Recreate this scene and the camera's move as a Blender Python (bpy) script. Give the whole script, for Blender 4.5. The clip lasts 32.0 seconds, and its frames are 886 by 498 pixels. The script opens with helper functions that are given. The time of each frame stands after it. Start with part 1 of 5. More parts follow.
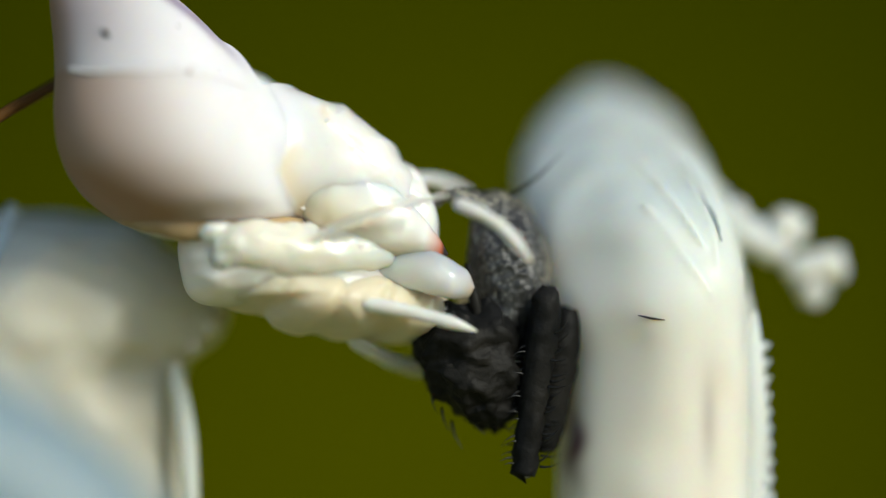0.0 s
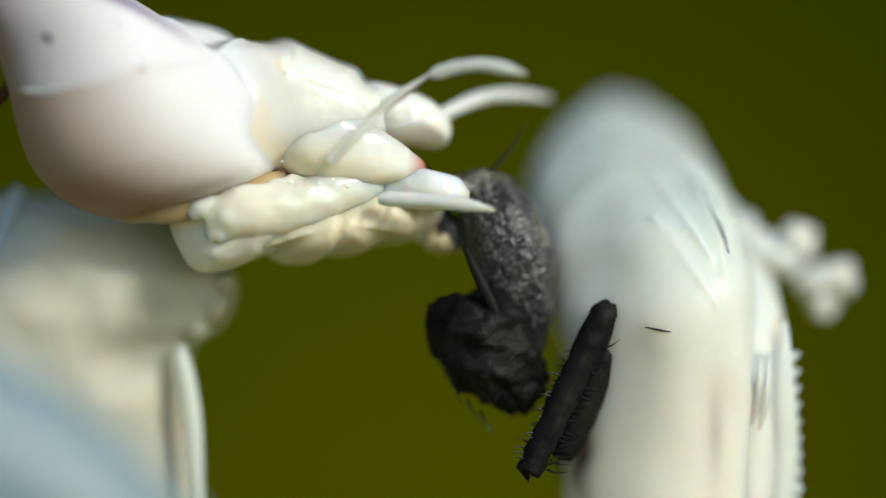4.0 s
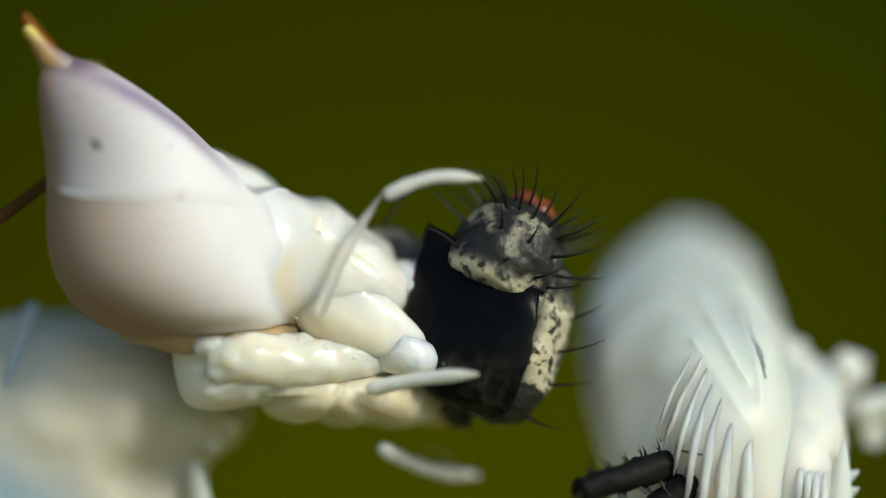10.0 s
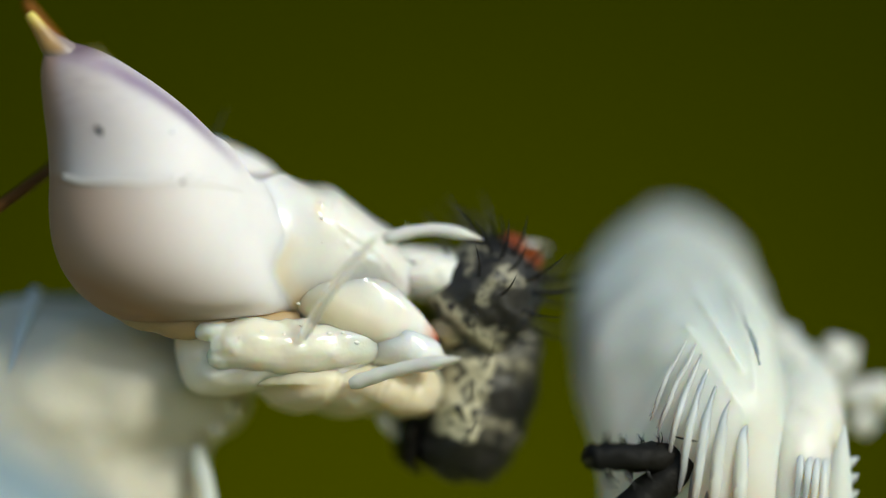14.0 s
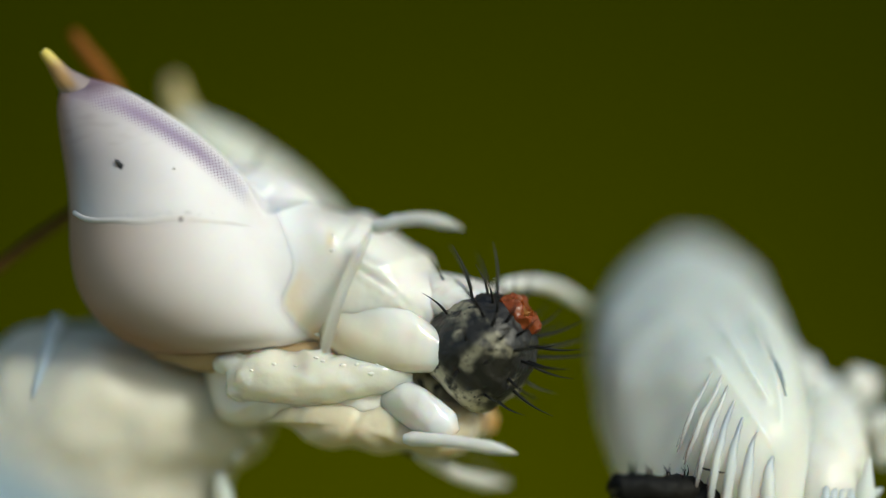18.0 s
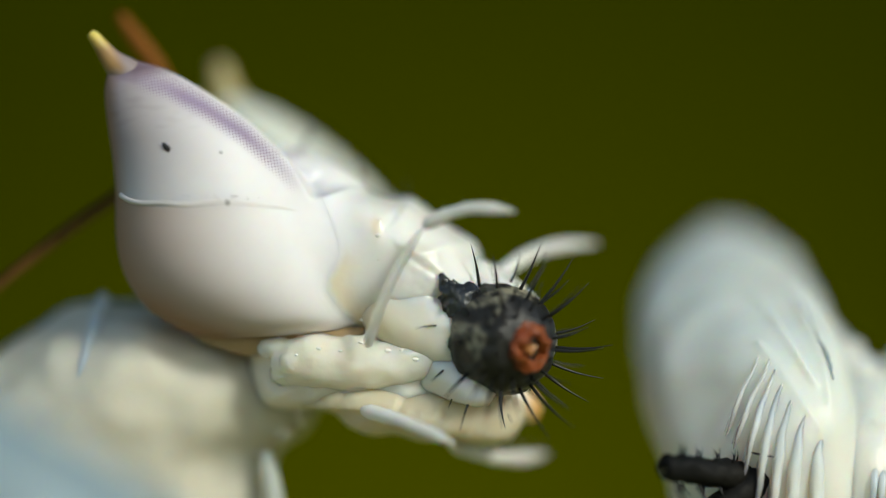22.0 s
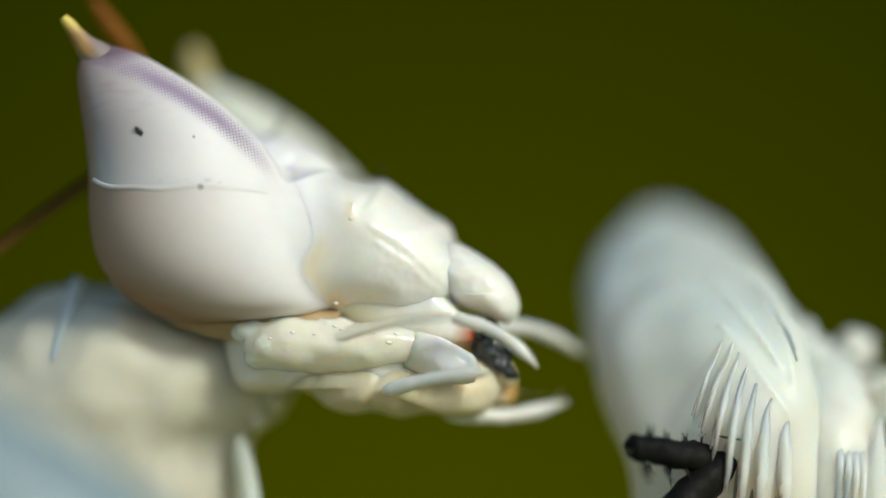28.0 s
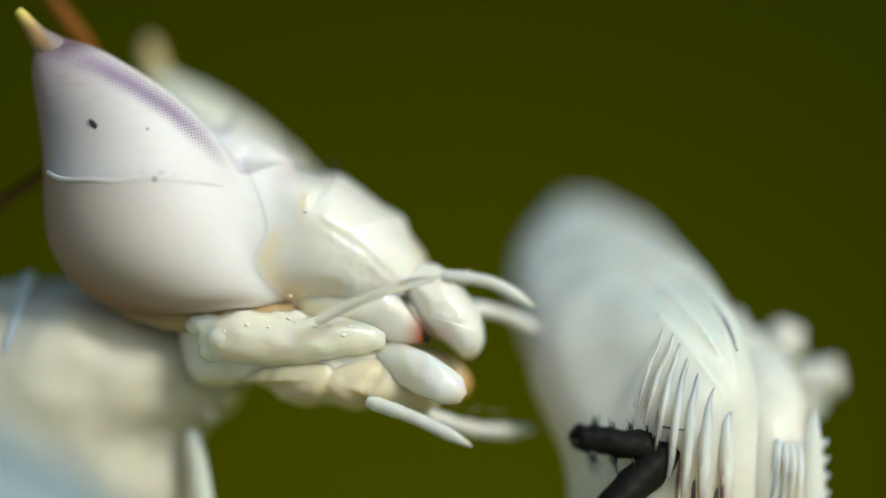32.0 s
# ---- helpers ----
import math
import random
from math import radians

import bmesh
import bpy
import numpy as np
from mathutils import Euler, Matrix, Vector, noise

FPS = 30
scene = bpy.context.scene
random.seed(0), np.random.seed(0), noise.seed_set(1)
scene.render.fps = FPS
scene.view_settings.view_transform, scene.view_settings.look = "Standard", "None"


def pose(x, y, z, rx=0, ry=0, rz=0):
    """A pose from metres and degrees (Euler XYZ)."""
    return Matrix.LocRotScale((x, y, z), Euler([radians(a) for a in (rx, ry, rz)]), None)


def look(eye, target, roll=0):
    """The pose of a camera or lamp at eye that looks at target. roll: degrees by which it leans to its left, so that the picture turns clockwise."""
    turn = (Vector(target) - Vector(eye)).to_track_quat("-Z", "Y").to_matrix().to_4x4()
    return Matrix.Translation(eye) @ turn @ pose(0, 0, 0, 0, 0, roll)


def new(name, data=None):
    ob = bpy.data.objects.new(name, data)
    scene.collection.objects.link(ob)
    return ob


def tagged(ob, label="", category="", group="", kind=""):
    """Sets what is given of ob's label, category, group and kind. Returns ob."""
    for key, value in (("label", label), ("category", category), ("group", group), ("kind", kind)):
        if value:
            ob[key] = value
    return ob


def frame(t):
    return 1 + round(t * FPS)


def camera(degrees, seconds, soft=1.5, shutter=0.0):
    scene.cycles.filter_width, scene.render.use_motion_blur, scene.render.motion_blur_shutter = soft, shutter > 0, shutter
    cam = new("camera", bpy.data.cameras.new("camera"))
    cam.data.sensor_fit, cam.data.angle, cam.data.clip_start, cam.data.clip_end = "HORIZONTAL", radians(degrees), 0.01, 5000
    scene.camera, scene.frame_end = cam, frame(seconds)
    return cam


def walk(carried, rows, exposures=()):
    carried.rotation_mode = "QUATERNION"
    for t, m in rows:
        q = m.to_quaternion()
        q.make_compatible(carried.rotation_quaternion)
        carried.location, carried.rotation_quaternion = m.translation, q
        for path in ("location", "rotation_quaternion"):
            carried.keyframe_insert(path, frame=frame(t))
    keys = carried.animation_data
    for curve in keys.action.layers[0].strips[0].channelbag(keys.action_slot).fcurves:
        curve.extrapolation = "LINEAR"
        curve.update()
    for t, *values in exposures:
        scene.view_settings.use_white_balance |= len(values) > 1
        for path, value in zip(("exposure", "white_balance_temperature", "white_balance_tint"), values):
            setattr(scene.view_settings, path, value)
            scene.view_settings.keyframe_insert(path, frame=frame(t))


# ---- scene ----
# A macro view of a pale orchid mantis that eats a fly. One unit of the plan, S, is 7 micrometres.
S = 7.0e-6
FAR = 0.10472
cam = camera(6.0, 32.0, soft=1.0)
cam.data.dof.use_dof = True
cam.data.dof.focus_distance = FAR - 5 * S
cam.data.dof.aperture_fstop = 24.0

# sway of the hand-held camera against the mantis' neck: seconds, right, down (plan units)
SWAY = [
    (0.0, 318, 622), (0.5, 351, 617), (1.0, 308, 616), (1.5, 299, 626), (2.0, 328, 632), (2.5, 339, 614), (3.0, 348, 629), (3.5, 349, 600),
    (5.5, 210, 712), (6.0, 283, 724), (6.5, 412, 695), (7.0, 421, 727), (7.5, 381, 740), (8.0, 358, 760), (8.5, 355, 767), (9.0, 341, 775),
    (9.5, 360, 798), (10.0, 355, 795), (10.5, 312, 779), (11.0, 286, 758), (11.5, 285, 730), (12.0, 282, 737), (12.5, 320, 741), (13.0, 335, 812),
    (13.5, 351, 769), (14.0, 360, 767), (14.5, 358, 753), (16.5, 361, 750), (17.0, 383, 807), (17.5, 397, 816), (18.0, 400, 815), (18.5, 392, 816),
    (19.0, 384, 799), (19.5, 384, 749), (20.0, 427, 805), (20.5, 482, 782), (21.0, 478, 793), (21.5, 496, 793), (22.0, 482, 776), (22.5, 462, 756),
    (23.0, 455, 730), (23.5, 429, 753), (24.0, 427, 772), (24.5, 435, 756), (25.0, 444, 753), (25.5, 436, 750), (27.5, 413, 758), (28.0, 435, 749),
    (28.5, 453, 761), (29.0, 427, 752), (29.5, 417, 758), (30.0, 397, 752), (30.5, 398, 743), (31.0, 378, 755), (31.5, 340, 764), (32.0, 349, 738),
]
TIP = [0.021 if t <= 3.5 else 0.0 for t, _, _ in SWAY]
walk(cam, [(t, look((-(x - 435) * S, -FAR, (y - 749) * S + FAR * tip), (-(x - 435) * S, 0, (y - 749) * S))) for (t, x, y), tip in zip(SWAY, TIP)],
     exposures=[(0.0, 0.12, 6600, 2), (3.5, 0.12, 6600, 2), (5.5, 0.0, 6750, 0), (32.0, 0.0, 6750, 0)])

# ---- light: bright hazy day, sun high to the right of the lens ----
SUN_DIR = Vector((0.60, -0.62, 0.56)).normalized()
world = bpy.data.worlds.new("sky")
scene.world = world
world.use_nodes = True
wn = world.node_tree
sky = wn.nodes.new("ShaderNodeTexSky")
sky.sky_type = "NISHITA"
sky.sun_disc = False
sky.sun_elevation = math.asin(SUN_DIR.z)
sky.sun_rotation = math.atan2(SUN_DIR.x, SUN_DIR.y)
wn.links.new(sky.outputs[0], wn.nodes["Background"].inputs[0])
wn.nodes["Background"].inputs[1].default_value = 0.12
sun = new("sun", bpy.data.lights.new("sun", "SUN"))
sun.data.energy = 2.25
sun.data.angle = radians(16)
sun.data.color = (1.0, 0.965, 0.885)
sun.matrix_basis = look(SUN_DIR, (0, 0, 0))


# ---- materials ----
def material(name, color, rough=0.4, spec=0.5, sss=0.0, sss_mm=0.3, grain=6000.0, vary=0.12, bump=0.15, metallic=0.0, warm=None, transmit=0.0, coat=0.0):
    """A procedural surface: base colour, broad stains, fine grain in colour and relief."""
    m = bpy.data.materials.new(name)
    m.use_nodes = True
    nt = m.node_tree
    b = nt.nodes["Principled BSDF"]
    b.inputs["Roughness"].default_value = rough
    b.inputs["Specular IOR Level"].default_value = spec
    b.inputs["Metallic"].default_value = metallic
    b.inputs["Coat Weight"].default_value = coat
    b.inputs["Coat Roughness"].default_value = 0.15
    b.inputs["Transmission Weight"].default_value = transmit
    if sss:
        b.inputs["Subsurface Weight"].default_value = sss
        b.inputs["Subsurface Radius"].default_value = (1.0, 0.75, 0.5)
        b.inputs["Subsurface Scale"].default_value = sss_mm * 0.001
    co = nt.nodes.new("ShaderNodeTexCoord")
    big = nt.nodes.new("ShaderNodeTexNoise")
    big.inputs["Scale"].default_value = grain / 9
    big.inputs["Detail"].default_value = 3
    fine = nt.nodes.new("ShaderNodeTexNoise")
    fine.inputs["Scale"].default_value = grain
    fine.inputs["Detail"].default_value = 4
    for n in (big, fine):
        nt.links.new(co.outputs["Object"], n.inputs["Vector"])
    mix = nt.nodes.new("ShaderNodeMix")
    mix.data_type = "RGBA"
    dark = warm or tuple(c * (1 - 1.6 * vary) for c in color)
    mix.inputs["A"].default_value = (*color, 1)
    mix.inputs["B"].default_value = (*dark, 1)
    ramp = nt.nodes.new("ShaderNodeMapRange")
    ramp.inputs["From Min"].default_value = 0.42
    ramp.inputs["From Max"].default_value = 0.72
    nt.links.new(big.outputs["Fac"], ramp.inputs["Value"])
    nt.links.new(ramp.outputs[0], mix.inputs["Factor"])
    grainy = nt.nodes.new("ShaderNodeMix")
    grainy.data_type = "RGBA"
    grainy.blend_type = "MULTIPLY"
    grainy.inputs["Factor"].default_value = vary
    nt.links.new(mix.outputs["Result"], grainy.inputs["A"])
    nt.links.new(fine.outputs["Fac"], grainy.inputs["B"])
    nt.links.new(grainy.outputs["Result"], b.inputs["Base Color"])
    bp = nt.nodes.new("ShaderNodeBump")
    bp.inputs["Strength"].default_value = bump
    bp.inputs["Distance"].default_value = 0.00004
    nt.links.new(fine.outputs["Fac"], bp.inputs["Height"])
    nt.links.new(bp.outputs[0], b.inputs["Normal"])
    return m


def lay_color(m, attribute, color, pattern=None, scale=9000.0, low=0.0, high=1.0):
    """Lays a second colour over a material where a mesh attribute says so, broken up by a pattern."""
    nt = m.node_tree
    b = nt.nodes["Principled BSDF"]
    last = b.inputs["Base Color"].links[0].from_socket
    at = nt.nodes.new("ShaderNodeAttribute")
    at.attribute_name = attribute
    fac = at.outputs["Fac"]
    if pattern:
        co = nt.nodes.new("ShaderNodeTexCoord")
        tex = nt.nodes.new("ShaderNodeTexNoise" if pattern == "noise" else "ShaderNodeTexVoronoi")
        tex.inputs["Scale"].default_value = scale
        place = co.outputs["Object"]
        if pattern == "facets":
            # rows of facets that run along the eye's upper edge
            tex.voronoi_dimensions = "2D"
            tex.inputs["Randomness"].default_value = 0.12
            turn = nt.nodes.new("ShaderNodeMapping")
            turn.inputs["Rotation"].default_value = (radians(-90), 0, radians(-10))
            nt.links.new(place, turn.inputs["Vector"])
            place = turn.outputs["Vector"]
        nt.links.new(place, tex.inputs["Vector"])
        rng = nt.nodes.new("ShaderNodeMapRange")
        rng.inputs["From Min"].default_value = low
        rng.inputs["From Max"].default_value = high
        nt.links.new(tex.outputs[0], rng.inputs["Value"])
        mul = nt.nodes.new("ShaderNodeMath")
        mul.operation = "MULTIPLY"
        nt.links.new(fac, mul.inputs[0])
        nt.links.new(rng.outputs[0], mul.inputs[1])
        fac = mul.outputs[0]
    mix = nt.nodes.new("ShaderNodeMix")
    mix.data_type = "RGBA"
    mix.inputs["B"].default_value = (*color, 1)
    nt.links.new(fac, mix.inputs["Factor"])
    nt.links.new(last, mix.inputs["A"])
    nt.links.new(mix.outputs["Result"], b.inputs["Base Color"])
    return m


EYE = material("pearly eye", (0.87, 0.85, 0.875), rough=0.5, spec=0.2, sss=0.5, sss_mm=0.35, grain=5000, vary=0.05, bump=0.03)
# grey of the upper eye, including shade painted towards the rear edge
lay_color(EYE, "grey", (0.31, 0.255, 0.27))
lay_color(EYE, "lilac", (0.27, 0.20, 0.34))
lay_color(EYE, "facet", (0.30, 0.23, 0.30), "facets", 27000, 0.36, 0.66)
lay_color(EYE, "dark", (0.13, 0.08, 0.12))
# brown that paints the shaded rear and lower side of the eye
lay_color(EYE, "warm", (0.34, 0.20, 0.12))
FAREYE = material("pale far eye", (0.74, 0.76, 0.67), rough=0.5, spec=0.35, sss=0.6, sss_mm=0.25, grain=3000, vary=0.08, bump=0.05)
FACE = material("milky chitin", (0.92, 0.905, 0.885), rough=0.3, sss=0.7, sss_mm=0.28, grain=3500, vary=0.07, bump=0.25, warm=(0.91, 0.885, 0.83), coat=0.35)
lay_color(FACE, "pearl", (0.87, 0.85, 0.875))
lay_color(FACE, "tan", (0.80, 0.62, 0.38))
GLASSY = material("translucent chitin", (0.92, 0.885, 0.81), rough=0.2, sss=0.95, sss_mm=0.45, grain=3500, vary=0.08, bump=0.6, warm=(0.88, 0.81, 0.68), coat=0.6)
lay_color(GLASSY, "clear", (0.80, 0.80, 0.83))
lay_color(GLASSY, "tip", (0.66, 0.38, 0.14))
CREAM = material("cream membrane", (0.82, 0.75, 0.58), rough=0.4, sss=0.9, sss_mm=0.3, grain=2500, vary=0.18, bump=0.3, warm=(0.74, 0.62, 0.42))
NECK = material("pleated neck skin", (0.74, 0.71, 0.60), rough=0.45, sss=0.7, sss_mm=0.4, grain=1500, vary=0.12, bump=0.4, warm=(0.52, 0.50, 0.42))
LEG = material("bluish white leg", (0.72, 0.79, 0.775), rough=0.42, sss=0.85, sss_mm=0.6, grain=2500, vary=0.10, bump=0.2, warm=(0.68, 0.70, 0.64))
lay_color(LEG, "cream", (0.86, 0.815, 0.73))
lay_color(LEG, "blue", (0.20, 0.285, 0.335))
lay_color(LEG, "purple", (0.13, 0.07, 0.09))
PALP = material("clear feeler skin", (0.94, 0.94, 0.92), rough=0.3, sss=0.5, sss_mm=0.08, grain=3500, vary=0.05, bump=0.12, coat=0.3, transmit=0.25)
STALK = material("glassy feeler stalk", (0.97, 0.96, 0.93), rough=0.28, sss=0.1, sss_mm=0.08, grain=3500, vary=0.05, bump=0.2, transmit=0.88)
lay_color(PALP, "tip", (0.75, 0.62, 0.42))
MANDIBLE = material("mandible", (0.93, 0.91, 0.87), rough=0.2, sss=0.85, sss_mm=0.28, grain=4000, vary=0.08, bump=0.1, coat=0.3)
lay_color(MANDIBLE, "cream", (0.80, 0.72, 0.53))
lay_color(MANDIBLE, "tip", (0.45, 0.09, 0.025))
lay_color(MANDIBLE, "edge", (0.02, 0.012, 0.01))
HORN = material("eye horn", (0.42, 0.25, 0.10), rough=0.4, sss=0.3, sss_mm=0.2, grain=6000, vary=0.2, bump=0.1)
lay_color(HORN, "tip", (0.75, 0.60, 0.14))
lay_color(HORN, "edge", (0.30, 0.24, 0.24))
FARHORN = material("pale far horn", (0.60, 0.50, 0.24), rough=0.5, spec=0.3, sss=0.4, sss_mm=0.2, grain=6000, vary=0.15, bump=0.1)
ANTENNA = material("antenna brown", (0.28, 0.10, 0.014), rough=0.5, spec=0.1, grain=6000, vary=0.3)
THREAD = material("antenna thread", (0.13, 0.06, 0.016), rough=0.6, spec=0.08, grain=6000, vary=0.3)
SPOT = material("dark speck", (0.02, 0.02, 0.025), rough=0.3, grain=20000, vary=0.3)
RIM = material("tan membrane", (0.60, 0.42, 0.22), rough=0.5, sss=0.5, sss_mm=0.2, grain=3000, vary=0.25)
SEAM = material("pale seam", (0.80, 0.75, 0.74), rough=0.45, grain=9000, vary=0.1)
WET = material("wet white skin", (0.93, 0.90, 0.84), rough=0.18, spec=0.6, grain=4000, vary=0.06, bump=0.05, coat=0.5)
BLACK = material("black fly cuticle", (0.006, 0.0065, 0.007), rough=0.55, spec=0.12, grain=5000, vary=0.5, bump=0.8, warm=(0.022, 0.02, 0.017))
SHINE = material("smooth black sclerite", (0.005, 0.005, 0.006), rough=0.3, spec=0.12, grain=3000, vary=0.4, bump=0.12)
lay_color(SHINE, "dust", (0.04, 0.036, 0.026), "noise", 5200, 0.45, 0.75)
DUSTY = material("dusted fly cuticle", (0.011, 0.011, 0.012), rough=0.45, grain=7000, vary=0.4, bump=0.8, warm=(0.028, 0.025, 0.02))
lay_color(DUSTY, "dust", (0.27, 0.25, 0.18), "noise", 5200, 0.40, 0.56)
lay_color(DUSTY, "dust", (0.02, 0.02, 0.02), "cells", 15000, 0.30, 0.14)
lay_color(DUSTY, "cream", (0.72, 0.66, 0.46), "noise", 9000, 0.35, 0.5)
SCALED = material("scaled grey cuticle", (0.016, 0.016, 0.018), rough=0.4, grain=7000, vary=0.4, bump=0.8, warm=(0.03, 0.03, 0.03))
lay_color(SCALED, "dust", (0.06, 0.06, 0.06), "noise", 9000, 0.40, 0.60)
lay_color(SCALED, "dust", (0.17, 0.17, 0.16), "cells", 17000, 0.45, 0.15)
lay_color(SCALED, "cream", (0.40, 0.37, 0.28), "cells", 15000, 0.62, 0.35)
AMBER = material("amber flesh", (0.36, 0.15, 0.035), rough=0.35, sss=0.3, sss_mm=0.15, grain=6000, vary=0.3, bump=0.5)
ORANGE = material("orange flesh", (0.27, 0.065, 0.014), rough=0.35, sss=0.25, sss_mm=0.15, grain=6000, vary=0.35, bump=0.6, warm=(0.24, 0.035, 0.012))
TORN = material("wet torn cuticle", (0.012, 0.014, 0.018), rough=0.22, spec=0.6, grain=6000, vary=0.5, bump=0.9, warm=(0.06, 0.07, 0.08))
BRISTLE = material("black bristle", (0.008, 0.008, 0.009), rough=0.4, grain=9000, vary=0.2)
GRISTLE = material("grey torn gristle", (0.22, 0.21, 0.19), rough=0.4, grain=8000, vary=0.4, bump=0.5)
PALEBIT = material("pale gristle", (0.75, 0.64, 0.42), rough=0.35, sss=0.6, sss_mm=0.2, grain=5000, vary=0.2)


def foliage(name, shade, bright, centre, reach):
    """Far leaves out of focus: the colour brightens smoothly towards a centre, with broad uneven patches."""
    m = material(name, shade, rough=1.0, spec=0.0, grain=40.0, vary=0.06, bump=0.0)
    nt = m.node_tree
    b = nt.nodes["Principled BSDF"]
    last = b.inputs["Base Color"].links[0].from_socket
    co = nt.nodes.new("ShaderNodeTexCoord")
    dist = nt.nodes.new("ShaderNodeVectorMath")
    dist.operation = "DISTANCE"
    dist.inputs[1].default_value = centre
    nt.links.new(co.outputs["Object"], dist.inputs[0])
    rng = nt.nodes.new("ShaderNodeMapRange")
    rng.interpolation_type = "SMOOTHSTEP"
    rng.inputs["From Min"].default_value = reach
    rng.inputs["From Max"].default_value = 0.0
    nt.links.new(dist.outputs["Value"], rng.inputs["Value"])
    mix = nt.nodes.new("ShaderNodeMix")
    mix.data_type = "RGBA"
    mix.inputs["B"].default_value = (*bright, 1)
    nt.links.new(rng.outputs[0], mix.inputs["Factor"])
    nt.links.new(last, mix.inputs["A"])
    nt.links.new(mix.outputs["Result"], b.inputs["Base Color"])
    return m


# brighter towards the lower middle of the backdrop
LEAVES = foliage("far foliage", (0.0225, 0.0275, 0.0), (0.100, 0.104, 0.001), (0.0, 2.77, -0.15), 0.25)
GRASS = material("grass", (0.20, 0.205, 0.07), rough=0.9, spec=0.0, grain=8.0, vary=0.1, bump=0.0, warm=(0.25, 0.25, 0.09))


# ---- shapes ----
def P(x, y, d):
    return Vector(((x - 784) * S, d * S, (441 - y) * S))


class Geo:
    """Vertices in plan units (right, down, away), faces and named values for each vertex."""

    def __init__(self):
        self.v, self.f, self.a = [], [], {}
        self.seen = self.table = None

    def add(self, other):
        n = len(self.v)
        keys = set(self.a) | set(other.a)
        for k in keys:
            self.a[k] = list(self.a.get(k, [0.0] * n)) + list(other.a.get(k, [0.0] * len(other.v)))
        self.v += other.v
        self.f += [tuple(i + n for i in f) for f in other.f]
        return self

    def paint(self, key, rule):
        self.a[key] = [max(0.0, min(1.0, rule(*p))) for p in self.v]
        return self

    def shake(self, amount, size, seed=0):
        c = np.mean(self.v, axis=0)
        out = []
        for p in self.v:
            q = Vector(p)
            k = noise.noise_vector(q / size + Vector((seed, seed * 1.7, 0)))
            out.append(tuple(q + k * amount))
        self.v = out
        return self


def spline(rows, n):
    """n rows along a smooth curve through the rows."""
    r = np.array(rows, float)
    k = len(r)
    out = []
    for s in np.linspace(0, k - 1, n):
        i = min(int(s), k - 2)
        f = s - i
        p0, p1, p2, p3 = r[max(i - 1, 0)], r[i], r[i + 1], r[min(i + 2, k - 1)]
        out.append(0.5 * (2 * p1 + (p2 - p0) * f + (2 * p0 - 5 * p1 + 4 * p2 - p3) * f * f + (3 * p1 - p0 - 3 * p2 + p3) * f ** 3))
    return np.array(out)


def loft(secs, n=40, m=40, power=1.0, fold=None):
    """A closed body through rows (x, y of one side, x, y of the other side, depth, half thickness). fold(v, u) pushes the skin out."""
    g = Geo()
    rows = spline(secs, m)
    for j, (lx, ly, rx, ry, d, t) in enumerate(rows):
        for i in range(n):
            a = 2 * math.pi * i / n
            c, s = math.cos(a), math.sin(a)
            if power != 1.0:
                c, s = math.copysign(abs(c) ** power, c), math.copysign(abs(s) ** power, s)
            k = 1.0 + (fold(j / (m - 1), i / n) if fold else 0.0)
            g.v.append(((lx + rx) / 2 + (rx - lx) / 2 * c * k, (ly + ry) / 2 + (ry - ly) / 2 * c * k, d - max(t, 0.5) * s * k))
    for j in range(m - 1):
        for i in range(n):
            a, b = j * n + i, j * n + (i + 1) % n
            g.f.append((a, b, b + n, a + n))
    for j, flip in ((0, True), (m - 1, False)):
        ring = list(range(j * n, j * n + n))
        g.v.append(tuple(np.mean([g.v[i] for i in ring], axis=0)))
        c = len(g.v) - 1
        for i in range(n):
            tri = (ring[i], ring[(i + 1) % n], c)
            g.f.append(tri[::-1] if flip else tri)
    return g


def tube(rows, n=10, m=24):
    """A round rod through rows (x, y, depth, radius)."""
    g = Geo()
    r = spline(rows, m)
    side = Vector((0, 0, 1))
    for j, (x, y, d, rad) in enumerate(r):
        a, b = r[max(j - 1, 0)], r[min(j + 1, m - 1)]
        t = Vector(b[:3] - a[:3]).normalized()
        p = t.cross(side)
        if p.length < 0.05:
            p = t.cross(Vector((0, 1, 0)))
        p.normalize()
        q = t.cross(p).normalized()
        for i in range(n):
            w = 2 * math.pi * i / n
            o = (p * math.cos(w) + q * math.sin(w)) * max(rad, 0.3)
            g.v.append((x + o.x, y + o.y, d + o.z))
    for j in range(m - 1):
        for i in range(n):
            a, b = j * n + i, j * n + (i + 1) % n
            g.f.append((a, b, b + n, a + n))
    for j, flip in ((0, False), (m - 1, True)):
        ring = list(range(j * n, j * n + n))
        g.v.append(tuple(r[j][:3]))
        c = len(g.v) - 1
        for i in range(n):
            tri = (ring[i], ring[(i + 1) % n], c)
            g.f.append(tri if flip else tri[::-1])
    g.a["along"] = [min(1.0, (k // n) / (m - 1)) for k in range(n * m)] + [0.0, 1.0]
    return g


def blob(x, y, d, rx, ry, rd, n=24, m=16, shake=0.0, size=40.0, seed=0):
    """A rounded lump."""
    g = Geo()
    for j in range(m + 1):
        w = math.pi * j / m
        for i in range(n):
            a = 2 * math.pi * i / n
            g.v.append((x + rx * math.sin(w) * math.cos(a), y - ry * math.cos(w), d + rd * math.sin(w) * math.sin(a)))
    for j in range(m):
        for i in range(n):
            a, b = j * n + i, j * n + (i + 1) % n
            g.f.append((a, a + n, b + n, b))
    return g.shake(shake, size, seed) if shake else g


